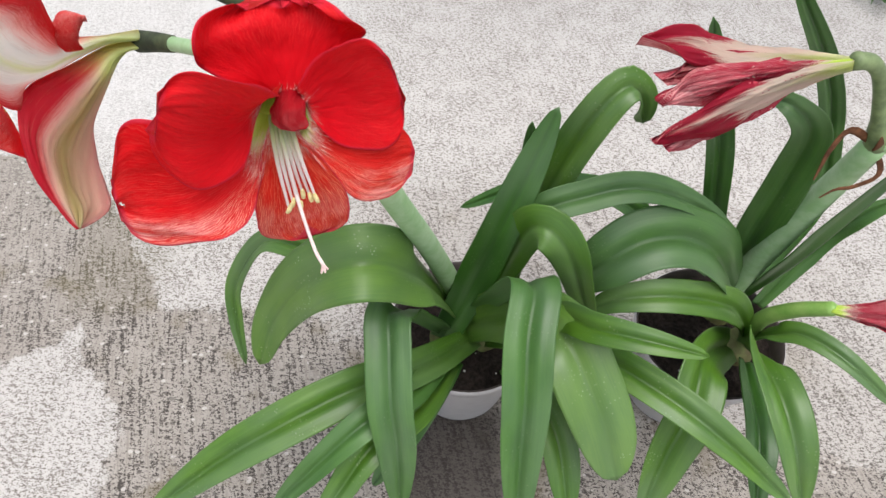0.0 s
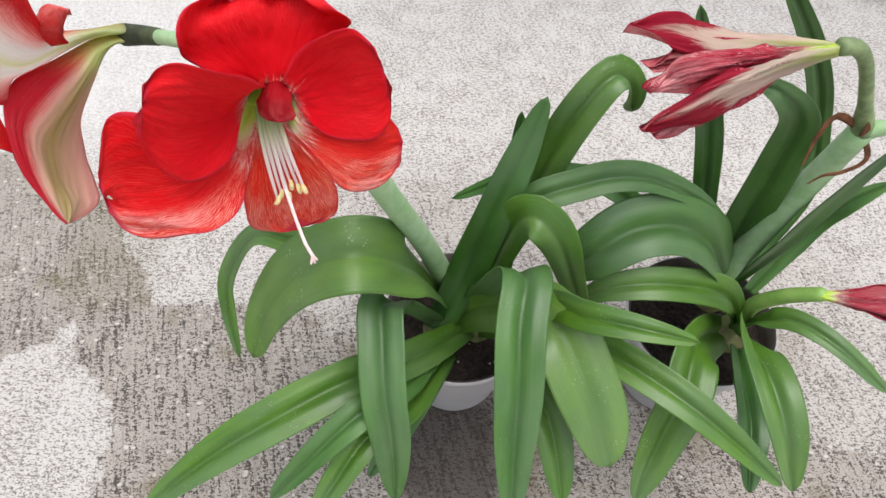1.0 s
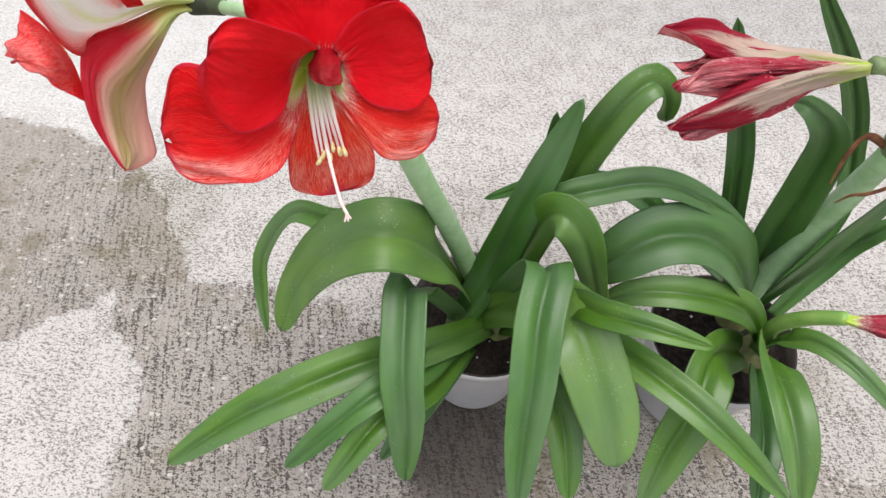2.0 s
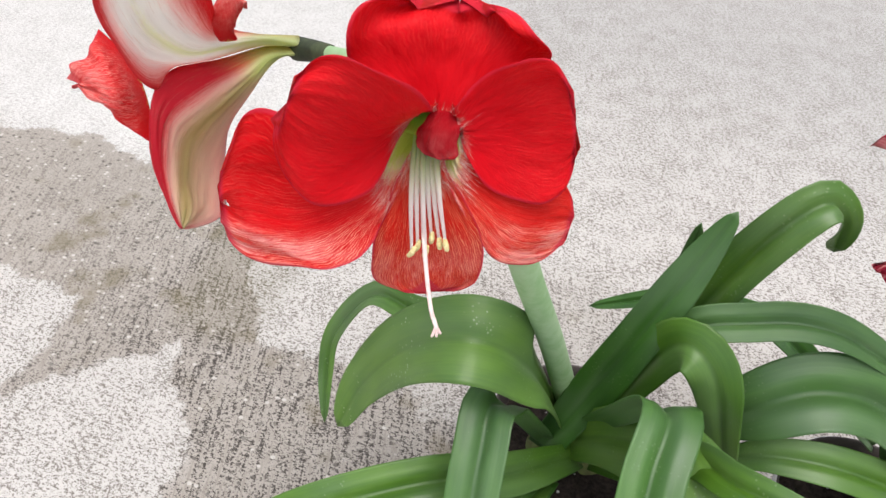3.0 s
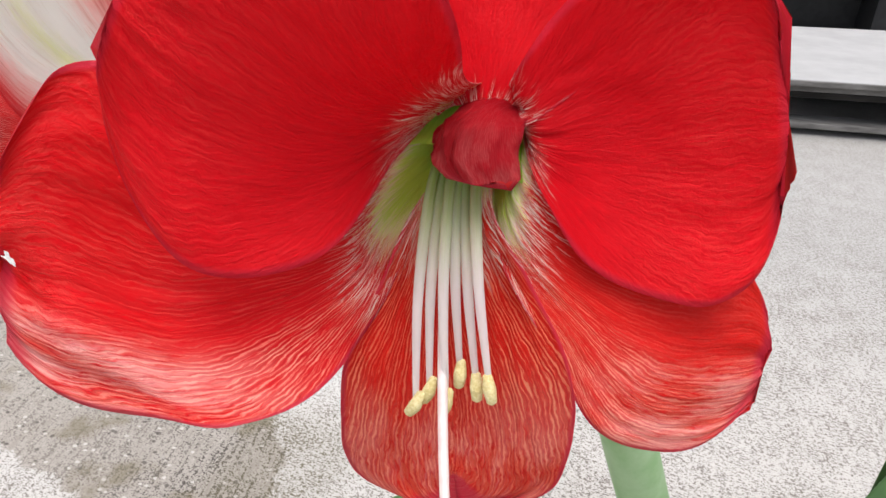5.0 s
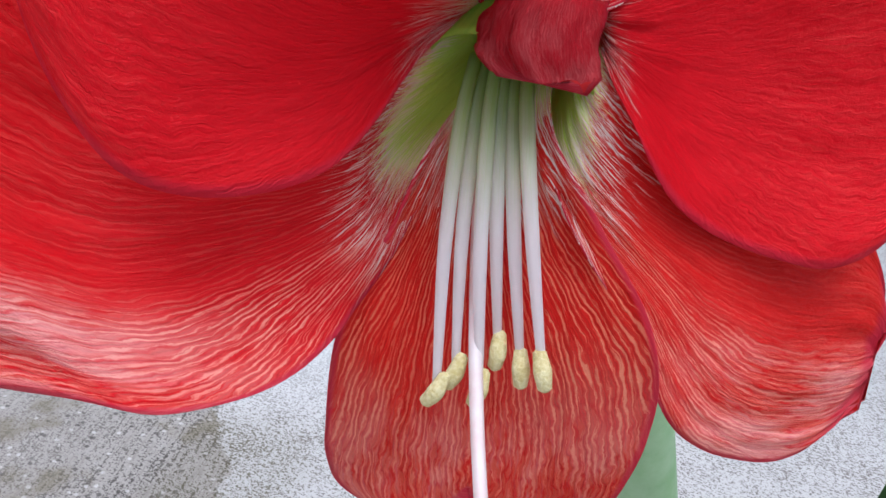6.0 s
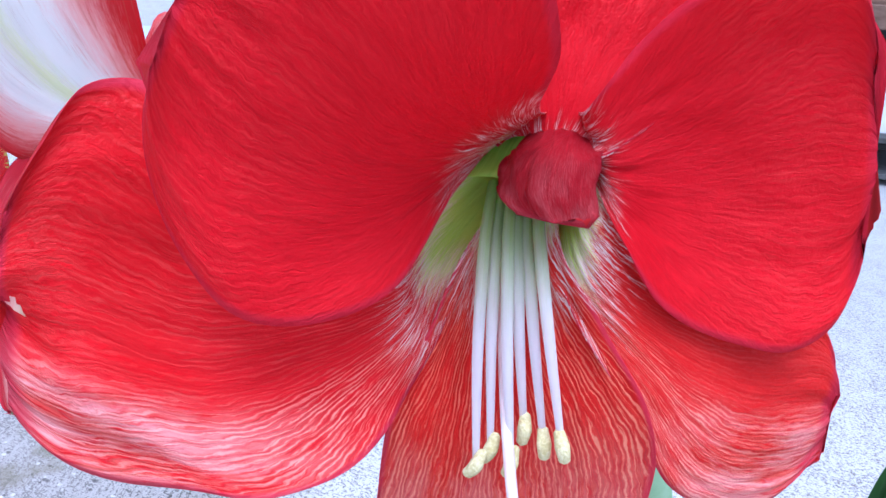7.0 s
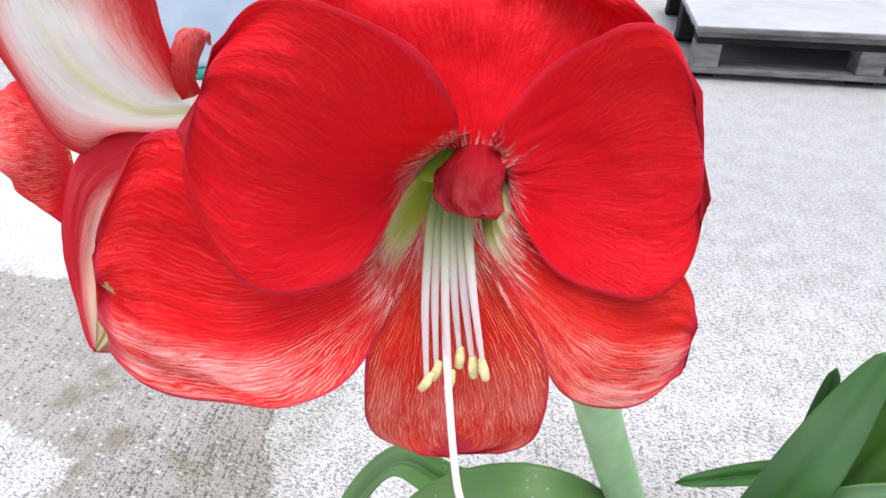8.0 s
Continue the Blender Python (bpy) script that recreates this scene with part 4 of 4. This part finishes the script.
# ---- plant in the second pot ----
plant2 = thing("amaryllis_plant", (0.578, 0.660, 0.16), "amaryllis with wilted crimson flowers and long green strap leaves", "potted plant", "amaryllis plants in pots")
bulb(plant2, (0.607, 0.722, 0.165))
bulb(plant2, (0.622, 0.652, 0.165), 0.027)
LB = [
    # first leaf: the darker green stands in for the shade on it
    ([(0.616, 0.709, 0.200), (0.527, 0.647, 0.370), (0.474, 0.636, 0.420), (0.420, 0.622, 0.430), (0.377, 0.607, 0.400), (0.352, 0.616, 0.340)], 0.068, LEAF_BLUE, dict(blunt=0.3)),
    ([(0.627, 0.651, 0.200), (0.554, 0.617, 0.320), (0.467, 0.592, 0.370), (0.405, 0.587, 0.360), (0.369, 0.589, 0.320)], 0.042, LEAF, dict()),
    ([(0.630, 0.647, 0.200), (0.611, 0.609, 0.280), (0.630, 0.590, 0.320), (0.669, 0.555, 0.330), (0.733, 0.516, 0.300)], 0.026, LEAF, dict()),
    ([(0.614, 0.645, 0.200), (0.567, 0.557, 0.330), (0.567, 0.495, 0.360), (0.583, 0.443, 0.340), (0.614, 0.402, 0.270)], 0.048, LEAF, dict()),
    ([(0.597, 0.634, 0.200), (0.512, 0.547, 0.320), (0.489, 0.483, 0.320), (0.468, 0.438, 0.280), (0.456, 0.393, 0.210)], 0.056, LEAF, dict(base=0.8)),
    ([(0.616, 0.611, 0.200), (0.593, 0.495, 0.250), (0.588, 0.411, 0.220)], 0.04, LEAF_DARK, dict()),
    ([(0.596, 0.736, 0.200), (0.531, 0.717, 0.350), (0.482, 0.711, 0.500), (0.413, 0.693, 0.660)], 0.029, LEAF_DARK, dict(face=(-0.2, -0.8, 0.6))),
    ([(0.612, 0.738, 0.200), (0.583, 0.712, 0.330), (0.563, 0.691, 0.480), (0.541, 0.671, 0.560), (0.503, 0.659, 0.600), (0.494, 0.679, 0.590)], 0.047, LEAF_BLUE, dict(face=(-0.3, -0.7, 0.6))),
    ([(0.626, 0.720, 0.200), (0.681, 0.781, 0.330), (0.647, 0.803, 0.450), (0.589, 0.787, 0.550), (0.508, 0.748, 0.650), (0.482, 0.750, 0.680)], 0.027, LEAF_BLUE, dict(face=(-0.2, -1, 0.3))),
    ([(0.634, 0.721, 0.200), (0.630, 0.679, 0.360), (0.646, 0.669, 0.500), (0.664, 0.675, 0.550)], 0.05, LEAF_DARK, dict()),
    ([(0.647, 0.704, 0.200), (0.696, 0.748, 0.300), (0.716, 0.747, 0.360), (0.749, 0.751, 0.400)], 0.03, LEAF_BLUE, dict()),
]
for k, (pts, wid, mat, extra) in enumerate(LB):
    leaf(plant2, pts, wid, mat, seed=50 + k, **extra)
NODE_B = (0.598, 0.661, 0.562)
tube("scape", [(0.600, 0.716, 0.18), (0.606, 0.697, 0.39), NODE_B], (0.0165, 0.0155, 0.0125), SCAPE, plant2, "thick bluish green flower stalk", 20, 30)
faded = tube("flower", [NODE_B, (0.5784, 0.659, 0.602), (0.5560, 0.655, 0.641), (0.5370, 0.650, 0.6600), (0.5197, 0.645, 0.6640)], (0.0115, 0.0068, 0.0062, 0.0062, 0.0078), OLIVE, plant2, "wilted crimson flower hanging from a bent stalk")
petal(faded, [
    [(0.524, 0.656, 0.659), (0.522, 0.651, 0.660), (0.524, 0.654, 0.655)],
    [(0.478, 0.646, 0.665), (0.475, 0.640, 0.661), (0.477, 0.640, 0.654)],
    [(0.431, 0.635, 0.670), (0.427, 0.625, 0.666), (0.430, 0.625, 0.651)],
    [(0.390, 0.615, 0.683), (0.385, 0.602, 0.677), (0.394, 0.602, 0.659)],
    [(0.352, 0.580, 0.687), (0.348, 0.575, 0.684), (0.346, 0.575, 0.677)]], [FADED, FADED_BACK], (0.1, -1, 0.25), 0.72, 0.0022, power=1.5, crinkle=0.0040, seed=61, nu=44, nv=30)
petal(faded, [
    [(0.524, 0.652, 0.657), (0.523, 0.648, 0.656), (0.525, 0.650, 0.651)],
    [(0.485, 0.640, 0.653), (0.484, 0.635, 0.647), (0.485, 0.638, 0.636)],
    [(0.455, 0.618, 0.648), (0.453, 0.610, 0.643), (0.456, 0.615, 0.629)],
    [(0.413, 0.592, 0.636), (0.409, 0.585, 0.628), (0.411, 0.590, 0.615)],
    [(0.370, 0.560, 0.635), (0.366, 0.555, 0.634), (0.367, 0.560, 0.621)]], [FADED, FADED_BACK], (0.1, -1, 0.25), 0.72, 0.0022, power=1.5, crinkle=0.0040, seed=62, nu=44, nv=30)
petal(faded, [
    [(0.520, 0.650, 0.664), (0.516, 0.643, 0.665), (0.520, 0.648, 0.659)],
    [(0.474, 0.650, 0.667), (0.466, 0.632, 0.672), (0.467, 0.630, 0.668)],
    [(0.431, 0.650, 0.668), (0.421, 0.625, 0.674), (0.420, 0.610, 0.672)],
    [(0.380, 0.630, 0.692), (0.370, 0.605, 0.696), (0.371, 0.590, 0.687)],
    [(0.333, 0.600, 0.706), (0.328, 0.585, 0.708), (0.337, 0.575, 0.704)]], [FADED_BACK, FADED], (0.1, -1, 0.25), 0.72, 0.0022, power=1.5, crinkle=0.0040, seed=63, nu=44, nv=30)
petal(faded, [
    [(0.517, 0.645, 0.666), (0.515, 0.640, 0.666), (0.519, 0.645, 0.658)],
    [(0.470, 0.628, 0.672), (0.465, 0.618, 0.672), (0.468, 0.620, 0.662)],
    [(0.426, 0.606, 0.683), (0.417, 0.588, 0.684), (0.426, 0.598, 0.658)],
    [(0.379, 0.582, 0.694), (0.369, 0.563, 0.691), (0.389, 0.573, 0.662)],
    [(0.351, 0.555, 0.691), (0.345, 0.548, 0.684), (0.347, 0.550, 0.667)]], [FADED, FADED_BACK], (0.1, -1, 0.25), 0.72, 0.0022, power=1.5, crinkle=0.0040, seed=64, nu=44, nv=30)
petal(faded, [
    [(0.517, 0.642, 0.667), (0.514, 0.634, 0.667), (0.521, 0.642, 0.656)],
    [(0.469, 0.612, 0.679), (0.467, 0.602, 0.677), (0.470, 0.612, 0.658)],
    [(0.432, 0.587, 0.682), (0.423, 0.574, 0.677), (0.431, 0.587, 0.642)],
    [(0.389, 0.566, 0.675), (0.383, 0.552, 0.670), (0.390, 0.562, 0.639)],
    [(0.348, 0.545, 0.654), (0.349, 0.538, 0.655), (0.351, 0.542, 0.643)]], [FADED_BACK, FADED], (0.1, -1, 0.25), 0.72, 0.0022, power=1.5, crinkle=0.0040, seed=65, nu=44, nv=30)
faded2 = tube("flower", [(0.625, 0.652, 0.20), (0.620, 0.645, 0.26), (0.637, 0.633, 0.305), (0.664, 0.619, 0.338)], (0.010, 0.0105, 0.010, 0.009), STALK, plant2, "wilted crimson flower on a low stalk")
spread_flower(faded2, (0.660, 0.617, 0.338), (0.95, -0.1, 0.12), 0.11, 0.026, 0.042, [FADED, FADED], 77)
pedicel = tube("pedicel", [NODE_B, (0.615, 0.655, 0.575), (0.645, 0.652, 0.60), (0.68, 0.66, 0.62)], (0.009, 0.0065, 0.006, 0.006), SCAPE, plant2)
for pts, rr in (([NODE_B, (0.5614, 0.653, 0.584), (0.5506, 0.645, 0.5653), (0.5500, 0.641, 0.548), (0.5517, 0.640, 0.5289)], 0.0032),
                ([NODE_B, (0.612, 0.648, 0.538), (0.596, 0.644, 0.5205), (0.580, 0.642, 0.516), (0.5695, 0.640, 0.5041)], 0.0028),
                ([NODE_B, (0.592, 0.648, 0.572), (0.586, 0.645, 0.586)], 0.0045)):
    tube("bract", pts, (rr, rr * 1.3, rr, 0.0012), BRACT, plant2, "dry curled brown bract", 10, 20, 0.35)


# ---- things farther off in the yard ----
def pallet(m, length=1.2, depth=1.0):
    p = thing("wooden_pallet", m.translation, "weathered grey wooden pallet under a pale board", "pallet")
    for x in (0.045, length / 2, length - 0.045):
        for y in (0.05, depth / 2, depth - 0.05):
            # inner feet, skids and stringers: shade below the deck put into the wood colour
            block("foot", (0.09, 0.10, 0.085), m @ pose(x, y, 0.0895), SHADED_WOOD if y > 0.1 else GREY_WOOD, p)
            block("skid", (0.09, 0.07, 0.024), m @ pose(x, y + 0.03, 0.012), SHADED_WOOD, p)
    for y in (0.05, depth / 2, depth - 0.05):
        block("bottom_board", (length, 0.10, 0.022), m @ pose(length / 2, y, 0.0355), GREY_WOOD if y < 0.1 else SHADED_WOOD, p)
        block("stringer", (length, 0.10, 0.022), m @ pose(length / 2, y, 0.1435), SHADED_WOOD, p)
    for k in range(7):
        block("deck_board", (length, 0.115, 0.022), m @ pose(length / 2, 0.058 + k * (depth - 0.116) / 6, 0.166), GREY_WOOD, p)
    return p


PALLET = pose(0.01, 2.85, 0.0, 0, 0, 14)
pallet(PALLET)
board = thing("pale_board", PALLET @ Vector((0.6, 0.5, 0.178)), "pale flat board lying on the wooden pallet", "board")
block("panel", (1.22, 1.02, 0.02), PALLET @ pose(0.60, 0.5, 0.188), PALE_BOARD, board)
block("edge_strip", (1.22, 0.012, 0.018), PALLET @ pose(0.60, -0.018, 0.188), GREY_WOOD, board, "grey front edge strip", 0.002)


def bench(m):
    b = thing("low_bench", m.translation, "dark low bench with a brown wooden top", "bench")
    block("seat", (2.6, 0.4, 0.05), m @ pose(1.3, 0.2, 0.50), BROWN_WOOD, b)
    block("front_board", (2.6, 0.03, 0.12), m @ pose(1.3, -0.02, 0.44), BROWN_WOOD, b)
    for x in (0.1, 1.3, 2.5):
        block("leg", (0.08, 0.34, 0.474), m @ pose(x, 0.2, 0.237), BLACK, b)
    block("back_panel", (2.6, 0.03, 0.47), m @ pose(1.3, 0.385, 0.237), BLACK, b)
    return b


bench(pose(-0.75, 4.35, 0.0, 0, 0, 10))


def tub(m):
    t = thing("plastic_crate", m.translation, "pale blue plastic crate with a green rim on the concrete", "crate")
    bm = bmesh.new()
    bmesh.ops.create_cube(bm, size=1.0, matrix=m @ pose(0, 0, 0.2) @ Matrix.Diagonal((0.62, 0.42, 0.34, 1)))
    bmesh.ops.bevel(bm, geom=bm.edges[:], offset=0.03, segments=4, affect="EDGES", profile=0.5)
    obj("body", bm_mesh("body", bm, False), BLUE_GREY, t)
    block("rim", (0.66, 0.46, 0.035), m @ pose(0, 0, 0.0185), GREEN_TRIM, t, "green rim", 0.012)
    return t


tub(pose(-1.72, 2.32, 0.0, 0, 0, 38))
bucket = thing("black_bucket", (-1.62, 2.75, 0.0), "black plastic bucket standing on the concrete", "bucket")
lathe("body", [(0.0, 0.002), (0.10, 0.002), (0.125, 0.22), (0.131, 0.225), (0.131, 0.235), (0.122, 0.235), (0.10, 0.02), (0.0, 0.02)], BLACK, bucket, (-1.62, 2.75, 0.0), 40)
loop = thing("wire_loop", (-1.5, 2.35, 0.0), "small bent metal wire loop on the concrete", "wire")
tube("wire", [(-1.52, 2.30, 0.004), (-1.46, 2.30, 0.004), (-1.455, 2.36, 0.004), (-1.515, 2.37, 0.004), (-1.522, 2.305, 0.004)], (0.004, 0.004), METAL, loop, "", 8, 40)


def weed(at):
    w = thing("weed_tuft", at, "small dark green weed growing from the concrete", "weed", kind="stuff")
    rnd = random.Random(5)
    bm = bmesh.new()
    for k in range(130):
        a, r, z = rnd.uniform(0, 6.28), rnd.uniform(0.0, 0.09), rnd.uniform(0.0, 0.1)
        s = rnd.uniform(0.008, 0.018)
        mm = pose(at[0] + r * math.cos(a), at[1] + r * math.sin(a), z + 0.006, rnd.uniform(-60, 60), rnd.uniform(-60, 60), rnd.uniform(0, 360))
        q = [bm.verts.new(mm @ Vector(c)) for c in ((-s, 0, 0), (0, -s * 0.5, 0.002), (s, 0, 0), (0, s * 0.5, 0.002))]
        bm.faces.new(q)
    obj("foliage", bm_mesh("foliage", bm), LEAF_DARK, w)


weed((1.27, 1.83, 0.0))
